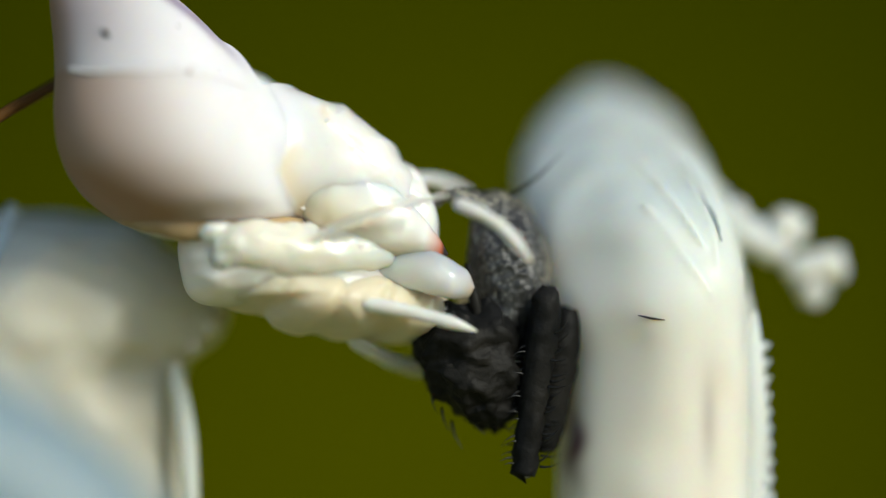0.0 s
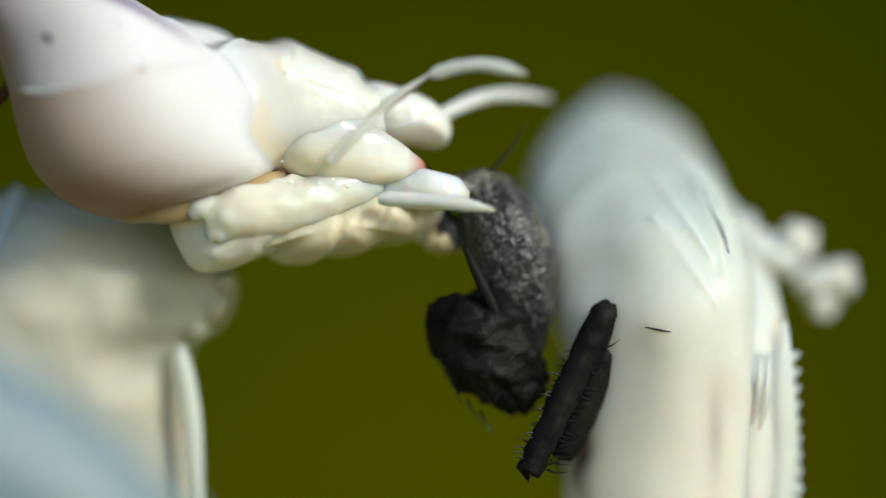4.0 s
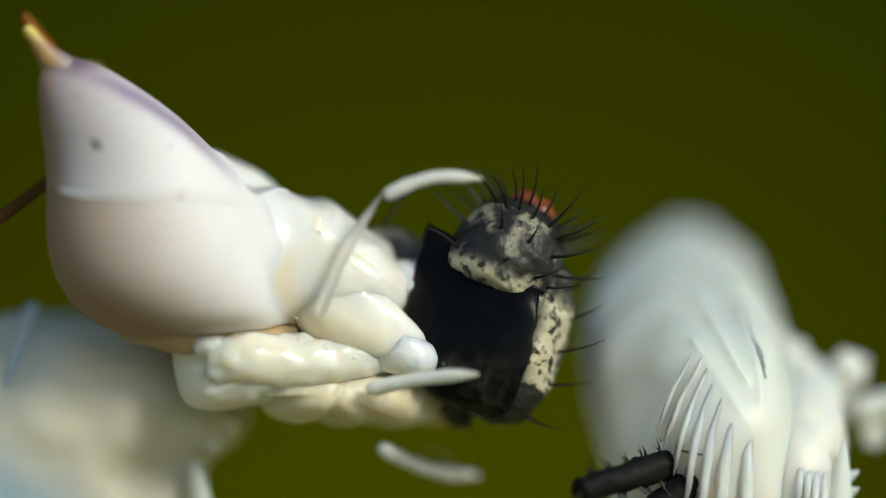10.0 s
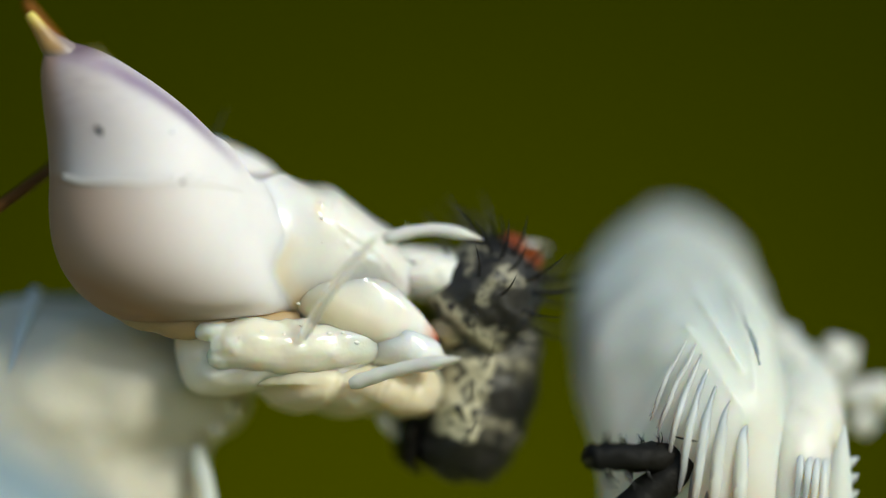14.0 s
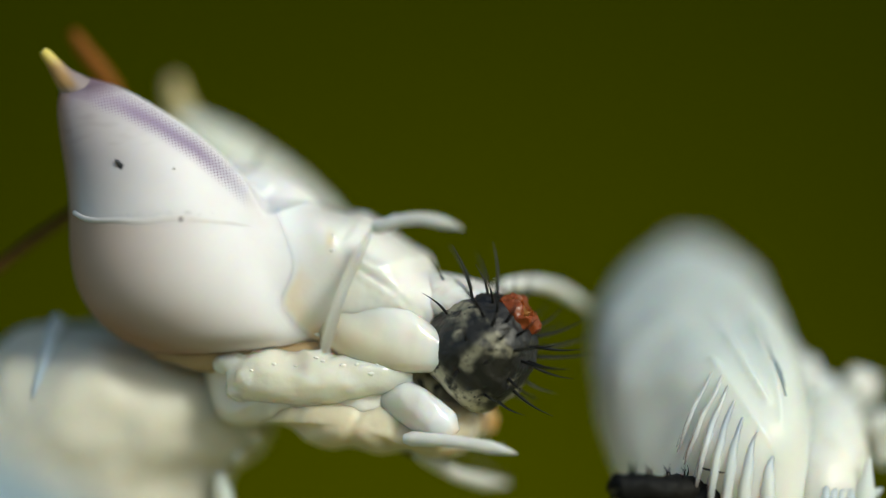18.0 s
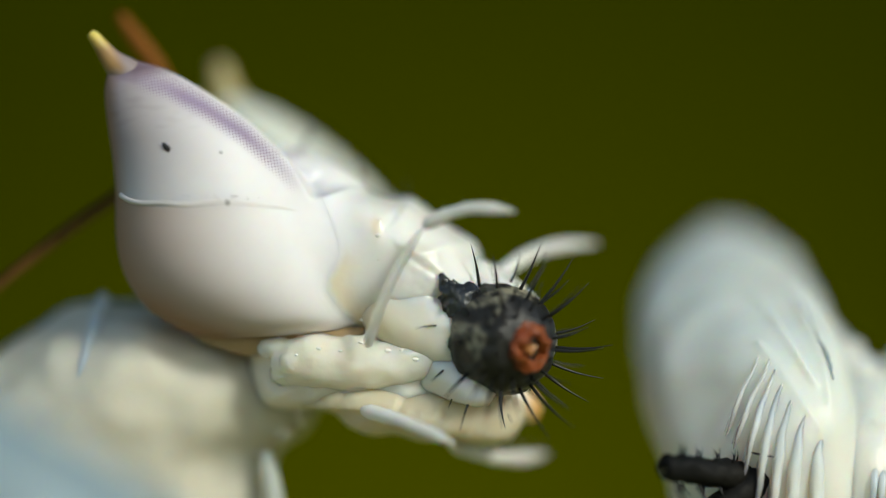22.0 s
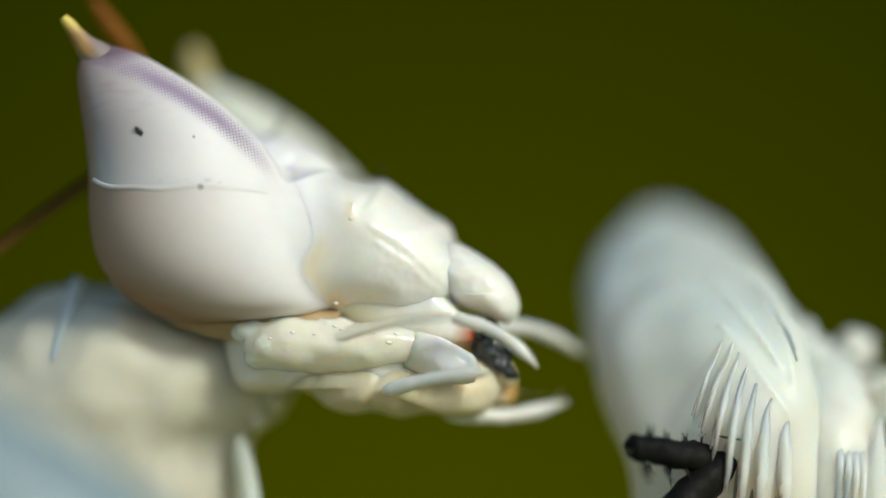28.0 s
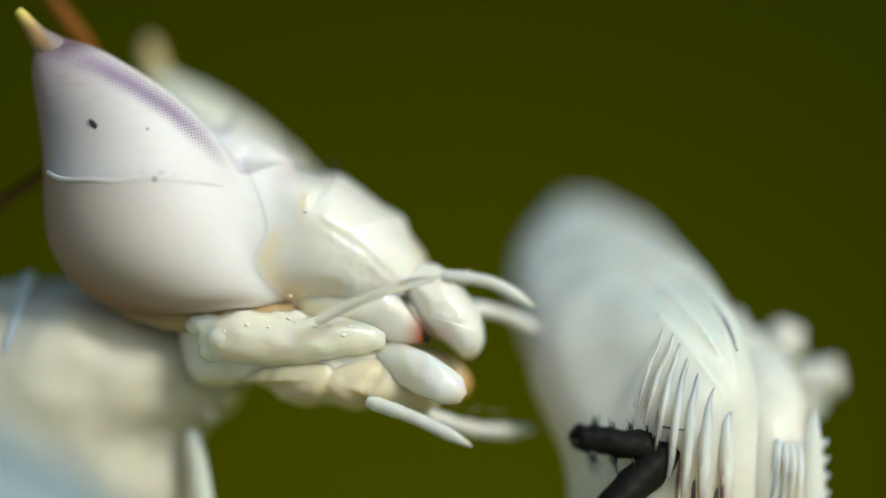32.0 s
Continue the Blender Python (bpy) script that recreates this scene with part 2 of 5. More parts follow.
def pad(outline, mid, thick, relief=None, n=150, rings=44, edge=4.0):
    """A flat-sided rounded body with the given outline, alike on both sides of its middle plane; relief(x, y) shapes its skin."""
    pts = list(outline)
    k = len(pts)
    loop = spline(pts[-2:] + pts + pts[:3], (k + 4) * 24 + 1)[48:48 + k * 24]
    loop = loop[np.linspace(0, len(loop) - 1, n, endpoint=False).astype(int)]
    c = loop.mean(axis=0)
    g = Geo()
    for side in (-1, 1):
        for j in range(rings):
            s = 1 - j / (rings - 0.5)
            h = thick * math.sqrt(max(0.0, 1 - s ** edge))
            for p in loop:
                x, y = c + (p - c) * s
                r = relief(x, y) * min(1.0, h / (0.5 * thick)) if relief else 0.0
                g.v.append((x, y, mid + side * max(2.0, h - r) if h > 0 else mid))
    for side in (0, 1):
        o = side * rings * n
        for j in range(rings - 1):
            for i in range(n):
                a, b = o + j * n + i, o + j * n + (i + 1) % n
                g.f.append((a, b, b + n, a + n))
        g.f.append(tuple(o + (rings - 1) * n + i for i in range(n)))
    for i in range(n):
        g.f.append((i, (i + 1) % n, rings * n + (i + 1) % n, rings * n + i))
    return g


def near_line(x, y, line):
    """Distance from a place to a broken line, and the side of it (+ below)."""
    best, sign = 1e9, 1.0
    for (x0, y0), (x1, y1) in zip(line, line[1:]):
        dx, dy = x1 - x0, y1 - y0
        f = max(0.0, min(1.0, ((x - x0) * dx + (y - y0) * dy) / (dx * dx + dy * dy)))
        e = math.hypot(x - x0 - f * dx, y - y0 - f * dy)
        if e < best:
            best, sign = e, (1.0 if (y - y0) * dx - (x - x0) * dy > 0 else -1.0)
    return best, sign


def line_gaps(v, line):
    """Distances of many places from a broken line."""
    p = np.asarray(v)[:, :2]
    best = np.full(len(p), 1e9)
    for a, b in zip(line, line[1:]):
        a, b = np.array(a, float), np.array(b, float)
        f = np.clip((p - a) @ (b - a) / ((b - a) @ (b - a)), 0, 1)
        best = np.minimum(best, np.linalg.norm(p - a - f[:, None] * (b - a), axis=1))
    return best


def inside_all(v, loop):
    """Which of many places lie inside a loop."""
    p = np.asarray(v)[:, :2]
    hit = np.zeros(len(p), bool)
    for (x0, y0), (x1, y1) in zip(loop, loop[1:]):
        if y0 != y1:
            hit ^= ((y0 > p[:, 1]) != (y1 > p[:, 1])) & (p[:, 0] < x0 + (p[:, 1] - y0) / (y1 - y0) * (x1 - x0))
    return hit


def front(g, x, y):
    """Depth of the camera-side skin of a body at a place of the plan."""
    if g.seen is not g.v:
        g.seen, g.table = g.v, np.array(g.v)
    v = g.table
    near = (v[:, 0] - x) ** 2 + (v[:, 1] - y) ** 2
    pick = np.argpartition(near, 14)[:14]
    return float(v[pick, 2].min())


def fuse(shapes, voxel=3.0, rounds=6):
    """Several overlapping shapes grown together into one skin with soft creases."""
    g = Geo()
    for s in shapes:
        g.add(s)
    me = bpy.data.meshes.new("growing")
    me.from_pydata(g.v, [], g.f)
    bm = bmesh.new()
    bm.from_mesh(me)
    bmesh.ops.recalc_face_normals(bm, faces=bm.faces)
    bm.to_mesh(me)
    bm.free()
    ob = new("growing", me)
    rm = ob.modifiers.new("skin", "REMESH")
    rm.mode = "VOXEL"
    rm.voxel_size = voxel
    sm = ob.modifiers.new("soften", "SMOOTH")
    sm.iterations = rounds
    sm.factor = 0.5
    deps = bpy.context.evaluated_depsgraph_get()
    got = ob.evaluated_get(deps).to_mesh()
    out = Geo()
    out.v = [tuple(v.co) for v in got.vertices]
    out.f = [tuple(p.vertices) for p in got.polygons]
    bpy.data.objects.remove(ob)
    bpy.data.meshes.remove(me)
    return out


def soften(g, line, reach, rounds):
    """Rounds off a skin on its camera side along a line of the plan."""
    v = np.array(g.v)
    w = np.where(v[:, 2] < 110, np.maximum(0.0, 1 - line_gaps(v, line) / reach), 0.0) ** 0.7
    q = np.array([f for f in g.f if len(f) == 4])
    e = np.unique(np.sort(np.concatenate([q[:, [0, 1]], q[:, [1, 2]], q[:, [2, 3]], q[:, [3, 0]]]), axis=1), axis=0)
    e = e[(w[e[:, 0]] > 0) | (w[e[:, 1]] > 0)]
    a, b = np.concatenate([e[:, 0], e[:, 1]]), np.concatenate([e[:, 1], e[:, 0]])
    count = np.maximum(1, np.bincount(a, minlength=len(v)))
    for _ in range(rounds):
        mean = np.stack([np.bincount(a, v[b, k], len(v)) / count for k in range(3)], axis=1)
        v += (0.6 * w)[:, None] * (mean - v)
    g.v = [tuple(p) for p in v]
    return g


ORIGIN = {}


def empty(name, x, y, d, parent=None):
    ob = new(name)
    ORIGIN[ob.name] = (x, y, d)
    ob.empty_display_size = 0.0005
    ob.matrix_basis = Matrix.Translation(P(x, y, d))
    return ob


def mesh_of(name, g, mat, at):
    me = bpy.data.meshes.new(name)
    o = P(*at)
    me.from_pydata([P(*p) - o for p in g.v], [], g.f)
    for key, values in g.a.items():
        me.attributes.new(key, "FLOAT", "POINT").data.foreach_set("value", values)
    me.materials.append(mat)
    me.shade_smooth()
    me.validate()
    bm = bmesh.new()
    bm.from_mesh(me)
    bmesh.ops.recalc_face_normals(bm, faces=bm.faces)
    bm.to_mesh(me)
    bm.free()
    return me


def part(name, g, mat, parent, label="", at=None):
    """One mesh under a thing or a part. at: its own origin on the plan; without it, that of its parent."""
    base = ORIGIN[parent.name]
    at = at or base
    ob = new(name, mesh_of(name, g, mat, at))
    ORIGIN[ob.name] = at
    ob.parent = parent
    ob.matrix_basis = Matrix.Translation(P(*at) - P(*base))
    return tagged(ob, label)


def shared(name, me, parent, at, m):
    """A small repeated piece on a shared mesh, at the pose m about the place at of the plan."""
    ob = new(name, me)
    ob.parent = parent
    ob.matrix_basis = Matrix.Translation(P(*at) - P(*ORIGIN[parent.name])) @ m
    return ob


# ---- setting ----
def sheet(name, corners, mat, label):
    me = bpy.data.meshes.new(name)
    me.from_pydata(corners, [], [(0, 1, 2, 3)])
    me.materials.append(mat)
    return tagged(new(name, me), label, name, kind="structure")


sheet("ground", [(-300, -300, -0.9), (300, -300, -0.9), (300, 300, -0.9), (-300, 300, -0.9)], GRASS, "green grass far below the plant")
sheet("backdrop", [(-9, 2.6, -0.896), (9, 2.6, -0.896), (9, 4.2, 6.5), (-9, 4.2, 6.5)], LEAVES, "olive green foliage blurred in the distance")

# ---- the mantis ----
mantis = tagged(empty("mantis", 300, 900, 250), "pale white orchid mantis chewing on a captured fly", "mantis")


# neck and front of the thorax: pleated skin that rises from below
def pleats(v, u):
    k = min(1.0, 3 * v)
    return k * (0.040 * math.sin(u * 25 + 2.5 * v) + 0.018 * math.sin(u * 63 + 5 * v + 1))


neck = loft([(150, 505, 330, 530, 300, 60), (70, 515, 400, 565, 290, 150), (15, 552, 470, 612, 280, 200), (-60, 600, 505, 668, 270, 220),
             (-140, 680, 487, 730, 265, 225), (-220, 760, 432, 772, 265, 220), (-260, 850, 425, 835, 270, 220), (-260, 960, 440, 940, 280, 225),
             (-260, 1120, 450, 1100, 290, 225)], n=110, m=90, fold=pleats).shake(12, 95).shake(2, 34, 3)
neck_shapes = [neck]
for x, y, r in ((503, 664, 20), (486, 712, 22), (455, 750, 18), (470, 690, 16)):
    neck_shapes.append(blob(x, y, 200, r, r, 60, 20, 14, 5, 14, x))
neck = fuse(neck_shapes, 4.5, 20)
thorax = part("thorax", neck, NECK, mantis, "pleated greyish cream neck skin")
# a long smooth ridge along the neck
part("ridge", tube([(128, 500, 205, 12), (112, 570, 120, 14), (95, 640, 75, 14), (80, 720, 60, 12), (60, 830, 55, 10)], n=12), LEG, thorax, "pale bluish ridge along the neck")
part("blue_edge", tube([(420, 775, 150, 8), (425, 805, 150, 16), (434, 850, 150, 18), (444, 930, 150, 18), (452, 1080, 150, 12)], n=12), LEG, thorax, "bluish white edge of the coxa")

# the other foreleg, close to the lens and out of focus
near_leg = loft([(-420, 640, -380, 980, -780, 90), (-230, 600, -260, 1010, -800, 150), (-60, 652, -140, 1060, -810, 170), (110, 735, -20, 1140, -810, 175),
                 (270, 830, 110, 1220, -800, 170), (400, 940, 240, 1300, -790, 150), (500, 1060, 400, 1360, -780, 100)], n=40, m=40).shake(8, 60)
# bluish, and darkened in colour to dim the side that the sun hits
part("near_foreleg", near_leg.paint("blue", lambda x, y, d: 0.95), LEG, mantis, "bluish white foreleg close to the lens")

# head
HEAD_AT = (420, 450, 180)


EYE_ROWS = [(141, 95, 173, 75, 60, 10), (135, 135, 243, 95, 60, 42), (141, 195, 313, 133, 62, 74), (150, 253, 380, 179, 65, 104), (155, 313, 438, 230, 68, 128),
            (155, 375, 486, 280, 70, 146), (163, 435, 523, 340, 72, 158), (186, 487, 553, 405, 76, 162), (228, 532, 578, 465, 82, 154), (298, 567, 593, 510, 90, 136),
            (388, 573, 600, 535, 100, 104), (478, 567, 596, 551, 110, 66)]
eye_rows_g = loft(EYE_ROWS, n=120, m=130)

CREASE = ((621, 363), (628, 390), (658, 415), (698, 440), (728, 460), (758, 490), (778, 507), (803, 540))
PLATE = ((668, 325), (640, 367), (626, 387))
HOLLOW = ((556, 435), (546, 475), (568, 515), (608, 530), (668, 535))


def face_relief(x, y):
    """How far the face sinks below its highest level."""
    e, side = near_line(x, y, CREASE)
    r = 0.30 * e if side < 0 else 5 * (1 - math.exp(-(e / 12) ** 2))
    r += 5 * math.exp(-(e / 7) ** 2)
    e2, _ = near_line(x, y, PLATE)
    e4, _ = near_line(x, y, HOLLOW)
    r += 5 * math.exp(-(e2 / 6) ** 2) + 11 * math.exp(-(e4 / 26) ** 2)
    r += 12 * max(0.0, (y - 535) / 30)
    return r + 1.2 * noise.noise(Vector((x / 13, y / 13, 0))) + 4 * noise.noise(Vector((x / 42, y / 42, 3)))


face = [pad([(480, 300), (560, 296), (638, 317), (658, 319), (682, 320), (714, 342), (758, 375), (795, 398), (807, 427), (836, 470), (834, 510), (806, 550), (740, 578), (650, 574), (560, 566), (470, 556), (390, 510), (370, 400), (400, 320)], 165, 205, face_relief, n=220, rings=80, edge=3.4),
        loft([(300, 520, 440, 225, 225, 60), (360, 560, 548, 258, 195, 120), (430, 566, 606, 301, 195, 130), (505, 560, 626, 343, 205, 120), (560, 540, 640, 380, 225, 80)], n=48, m=30)]
for x, y, r in ((621, 363, 8), (616, 377, 6), (624, 393, 6), (570, 507, 6), (586, 515, 7), (598, 527, 8), (614, 535, 8), (598, 551, 9), (568, 551, 7), (612, 575, 9), (624, 435, 6)):
    face.append(blob(x, y, front(face[0], x, y) + 1, r, r * 0.8, r, 14, 10, 2, 10, x))
face.append(blob(478, 292, 235, 78, 58, 120, 30, 22, 8, 26, 3))
grown = fuse([eye_rows_g] + face, 2.6, 8)


def bridge(g, line, reach):
    """Spans the valley along a line of the plan on the camera side with an even slope between its two banks."""
    v = np.array(g.v)
    cell = 4.0
    i, j = (v[:, 0] / cell).astype(int), (v[:, 1] / cell).astype(int)
    level = np.full((240, 200), 1e9)
    near = (v[:, 2] < 120) & (i >= 0) & (i < 240) & (j >= 0) & (j < 200)
    np.minimum.at(level, (i[near], j[near]), v[near, 2])
    gx, gy = np.meshgrid(np.arange(240) * cell + cell / 2, np.arange(200) * cell + cell / 2, indexing="ij")
    gaps = line_gaps(np.stack([gx.ravel(), gy.ravel()], axis=1), line).reshape(gx.shape)
    known = level < 1e8
    free = (gaps < reach) & known
    level[~known] = 60.0
    sums = lambda a: np.roll(a, 1, 0) + np.roll(a, -1, 0) + np.roll(a, 1, 1) + np.roll(a, -1, 1)
    count = np.maximum(1, sums(known.astype(float)))
    for _ in range(900):
        level = np.where(free, np.where(known, sums(np.where(known, level, 0.0)) / count, level), level)
    for _ in range(14):
        level = np.where((gaps < reach + 24) & known, sums(np.where(known, level, 0.0)) / count, level)
    ok = near & (line_gaps(v, line) < reach + 20)
    u, w = v[ok, 0] / cell - 0.5, v[ok, 1] / cell - 0.5
    a, b = u.astype(int), w.astype(int)
    u, w = u - a, w - b
    flat = (level[a, b] * (1 - u) + level[a + 1, b] * u) * (1 - w) + (level[a, b + 1] * (1 - u) + level[a + 1, b + 1] * u) * w
    full = known[a, b] & known[a + 1, b] & known[a, b + 1] & known[a + 1, b + 1]
    first = v[ok, 2] < level[a, b] + 45
    v[ok, 2] = np.where(full & first, flat, v[ok, 2])
    g.v = [tuple(p) for p in v]
    return g


SPAN = ((500, 300), (535, 356), (558, 402), (572, 440), (578, 470))
face_g = soften(bridge(grown, SPAN, 58), SPAN, 90, 60)
EYE_EDGE = ((68, -5), (218, 50), (328, 100), (408, 155), (473, 217), (508, 285), (533, 345), (550, 395), (554, 420), (545, 443), (531, 463), (529, 487), (554, 521), (590, 552), (583, 569), (488, 605), (308, 605), (68, 515), (68, -5))
EYE_RIM = EYE_EDGE[5:15]


fv = np.array(face_g.v)
rim = np.where(inside_all(fv, EYE_EDGE), 1.0, -1.0) * line_gaps(fv, EYE_RIM)
wide = np.where(fv[:, 1] < 440, 80.0, 12.0)
face_g.a["pearl"] = list(np.where(fv[:, 0] < 690, np.clip((rim + wide) / wide, 0, 1), 0.0))


def spot(x, y, rx, ry):
    """A soft round patch on the head."""
    return np.exp(-((fv[:, 0] - x) / rx) ** 2 - ((fv[:, 1] - y) / ry) ** 2)


tan = 0.5 * np.exp(-(line_gaps(fv, HOLLOW) / 26) ** 2) * np.clip(-rim / 14, 0, 1) + 0.75 * spot(594, 540, 18, 16) + 0.55 * spot(618, 372, 9, 18)
# the band at 576 paints tan membrane and the eye's shadow together
tan += 0.7 * np.exp(-((fv[:, 1] - 576) / 14) ** 2) * ((fv[:, 0] > 260) & (fv[:, 0] < 600)) + 0.8 * np.clip((fv[:, 0] - 800) / 40, 0, 1)
face_g.a["tan"] = list(np.clip(tan, 0, 1))
head = part("head", face_g, FACE, mantis, "glossy white triangular head", HEAD_AT)


def seam_y(x):
    """Height of the seam that divides the eye."""
    return 311 + 24 * (1 - math.exp(-max(x - 158, 0) / 25)) + 0.14 * max(0, x - 405) - 4 * math.exp(-((x - 350) / 60) ** 2)


EYE_TOP = np.array([r[2:4] for r in EYE_ROWS])[:9]


def ridge_gap(x, y):
    """Distance below the eye's upper edge."""
    return (y - np.interp(x, EYE_TOP[:, 0], EYE_TOP[:, 1])) * 0.8


# the eye's skin: the near side of the grown head inside the eye's edge, raised a little, its edge dipping under the face
quads = np.array([f for f in face_g.f if len(f) == 4])
cross = np.cross(fv[quads[:, 2]] - fv[quads[:, 0]], fv[quads[:, 3]] - fv[quads[:, 1]])
fn = np.zeros_like(fv)
for k in range(4):
    np.add.at(fn, quads[:, k], cross)
fn /= np.maximum(1e-9, np.linalg.norm(fn, axis=1))[:, None]
if np.mean(fn[:, 0] * (fv[:, 0] - fv[:, 0].mean())) < 0:
    fn = -fn
gap = np.where((fv[:, 0] < 640) & (fv[:, 2] < 135), rim, -99.0)
eye_g = Geo()
keep = {}
raised = fv + fn * np.clip(0.07 * gap + 0.05, -1.2, 0.9)[:, None]
for f in quads[gap[quads].min(axis=1) > -9].tolist():
    for i in f:
        if i not in keep:
            keep[i] = len(keep)
            eye_g.v.append(tuple(raised[i]))
    eye_g.f.append(tuple(keep[i] for i in f))
eye_left = np.array([r[:2] for r in EYE_ROWS])


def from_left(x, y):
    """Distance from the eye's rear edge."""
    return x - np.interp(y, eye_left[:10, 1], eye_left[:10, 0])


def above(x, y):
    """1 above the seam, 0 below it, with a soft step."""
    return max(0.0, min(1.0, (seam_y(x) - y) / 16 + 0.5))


# grey deepens towards the rear: the side away from the sun, shaded in colour
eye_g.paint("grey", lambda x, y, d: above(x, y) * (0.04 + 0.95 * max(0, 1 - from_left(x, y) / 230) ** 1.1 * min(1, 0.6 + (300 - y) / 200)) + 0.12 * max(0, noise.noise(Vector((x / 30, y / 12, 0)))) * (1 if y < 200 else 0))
eye_g.paint("lilac", lambda x, y, d: 0.85 * math.exp(-((ridge_gap(x, y) - 29 + 0.02 * x) / 14) ** 2) * (1 if d < 90 else 0) * max(0, min(1, (500 - x) / 110)) * min(1, 0.35 + max(0, (x - 190) / 130)))
eye_g.paint("facet", lambda x, y, d: max(0, min(1, (44 - ridge_gap(x, y)) / 12)) * min(1, max(0, ridge_gap(x, y) / 6)) * (1 if d < 90 else 0) * max(0, min(1, (480 - x) / 60)) * min(1, max(0, (x - 175) / 40)))
eye_g.paint("dark", lambda x, y, d: 0.85 * max(0, min(1, (122 - y - 0.25 * abs(x - 190)) / 26)))
# shade of the lower rear side and underside, put into the colour as brown
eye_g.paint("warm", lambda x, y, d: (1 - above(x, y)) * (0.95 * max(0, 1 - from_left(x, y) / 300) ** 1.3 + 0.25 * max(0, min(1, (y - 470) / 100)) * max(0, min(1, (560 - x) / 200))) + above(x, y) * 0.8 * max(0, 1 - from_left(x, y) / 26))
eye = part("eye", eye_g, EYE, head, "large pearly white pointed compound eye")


def on_eye(x, y, lift=1.0):
    return (x, y, front(eye_g, x, y) - lift)


part("eye_seam", tube([(*on_eye(x, seam_y(x) - 1.5 * math.sin(x / 17), -3.9), 5.0 - 0.02 * max(0, x - 320)) for x in range(166, 500, 14)], n=10, m=100), SEAM, head, "fine raised seam across the eye")
speck_rnd = random.Random(9)
for sx, sy, rx, ry in [(357, 331, 3.5, 4), (344, 242, 2, 2)] + [(x, seam_y(x) - 8 - 6 * speck_rnd.random(), 0.8 + 1.4 * speck_rnd.random() ** 2, 0.7 + speck_rnd.random()) for x in (262, 279, 286, 318, 334, 341, 366, 372, 391, 412)]:
    sp = blob(0, 0, 0, rx, ry, 2.2, 12, 8)
    th, level = radians(-35), on_eye(sx, sy)[2] + 1.0
    sp.v = [(sx + x * math.cos(th) - y * math.sin(th), sy + x * math.sin(th) + y * math.cos(th), level + d) for x, y, d in sp.v]
    part("eye_speck", sp, SPOT, head, "tiny dark speck on the eye")
# the dark pupil shows wherever the eye faces the viewer, so it glides over the eye as the head turns
PUPIL_AT = on_eye(248, 234, 0.0)
pupil_g = Geo()
for x, y, r in ((0, 0, 5.5), (3, 4, 4.5), (-3, -4, 4.5), (5, 8, 2.5), (-6, -8, 2), (7, 1, 1.5)):
    pupil_g.add(blob(PUPIL_AT[0] + x, PUPIL_AT[1] + y, PUPIL_AT[2], r, r, 1.6, 14, 10, 0.8, 4, x))
pupil = part("pupil", pupil_g, SPOT, head, "small dark pupil speck on the eye", PUPIL_AT)
horn_g = tube([(196, 119, 64, 36), (180, 107, 60, 31), (163, 93, 58, 26), (148, 79, 57, 20), (134, 61, 56, 15), (123, 46, 55, 12), (114, 35, 54, 10), (109, 29, 54, 6)], n=20, m=34)
horn_g.paint("tip", lambda x, y, d: (62 - y) / 30).paint("edge", lambda x, y, d: max(0, (x - 132 - (y - 40) * 0.55) / 16) * (1 if y > 46 else 0) + max(0, (y - 92) / 14))
part("eye_horn", horn_g, HORN, head, "pointed yellow-tipped horn on the eye")

far_rows = [(326, 135, 360, 113, 470, 20), (338, 185, 443, 147, 470, 70), (358, 245, 528, 200, 465, 110), (398, 315, 596, 257, 455, 130), (448, 375, 653, 320, 440, 130), (508, 425, 680, 385, 420, 100), (568, 465, 680, 435, 400, 50)]
part("far_eye", loft([(a - 4, b + 10, c - 8, e + 17, f, g) for a, b, c, e, f, g in far_rows], n=48, m=40), FAREYE, head, "white far eye beyond the face")
part("far_eye_horn", tube([(345, 150, 475, 30), (337, 122, 475, 23), (331, 96, 475, 19), (328, 76, 475, 14), (327, 68, 475, 6)], n=16), FARHORN, head, "blunt pale horn of the far eye")
part("antenna", tube([(250, 140, 260, 12), (228, 98, 260, 15), (204, 62, 260, 16), (182, 34, 260, 15), (164, 8, 260, 12), (152, -10, 260, 8)], n=14), ANTENNA, head, "stubby orange-brown antenna base behind the eye")
part("antenna", tube([(330, 200, 330, 10), (165, 312, 220, 11), (80, 370, 190, 11), (-10, 440, 170, 10), (-160, 560, 160, 8), (-330, 660, 150, 6)], n=10), THREAD, head, "thin brown antenna swept back")

# wet glints and a shiny plate beside the cheek
for x, y, r in ((622, 388, 7), (594, 536, 7), (606, 550, 6), (622, 430, 5)):
    part("face_bump", blob(x, y, front(face_g, x, y) + r * 0.55, r * 0.8, r * 0.6, r * 0.8, 20, 14, 2, 12, x), WET, head, "small wet bump beside the eye")
labrum_at = (800, 450, 120)
labrum_g = pad([(746, 465), (760, 441), (783, 431), (808, 429), (848, 450), (886, 477), (909, 505), (921, 537), (916, 561), (898, 575), (858, 559), (814, 543), (780, 511)], 92, 92,
               lambda x, y: 3.5 * noise.noise(Vector((x / 22, y / 22, 1))) + 0.14 * (560 - y) * (1 if y < 520 else 0.6) + 5 * math.exp(-(near_line(x, y, ((750, 457), (808, 465), (846, 457)))[0] / 7) ** 2), n=130, rings=44, edge=2.8)
labrum = part("labrum", labrum_g, FACE, head, "rounded cream upper lip", labrum_at)

# membrane whose tan also stands in for the shadow band below the eye
part("eye_socket_rim", tube([(286, 556, 110, 8), (330, 570, 78, 18), (400, 577, 56, 24), (480, 577, 48, 24), (550, 572, 44, 20), (600, 560, 40, 10)], n=20, m=40).shake(4, 36, 4), RIM, head, "tan membrane under the eye")

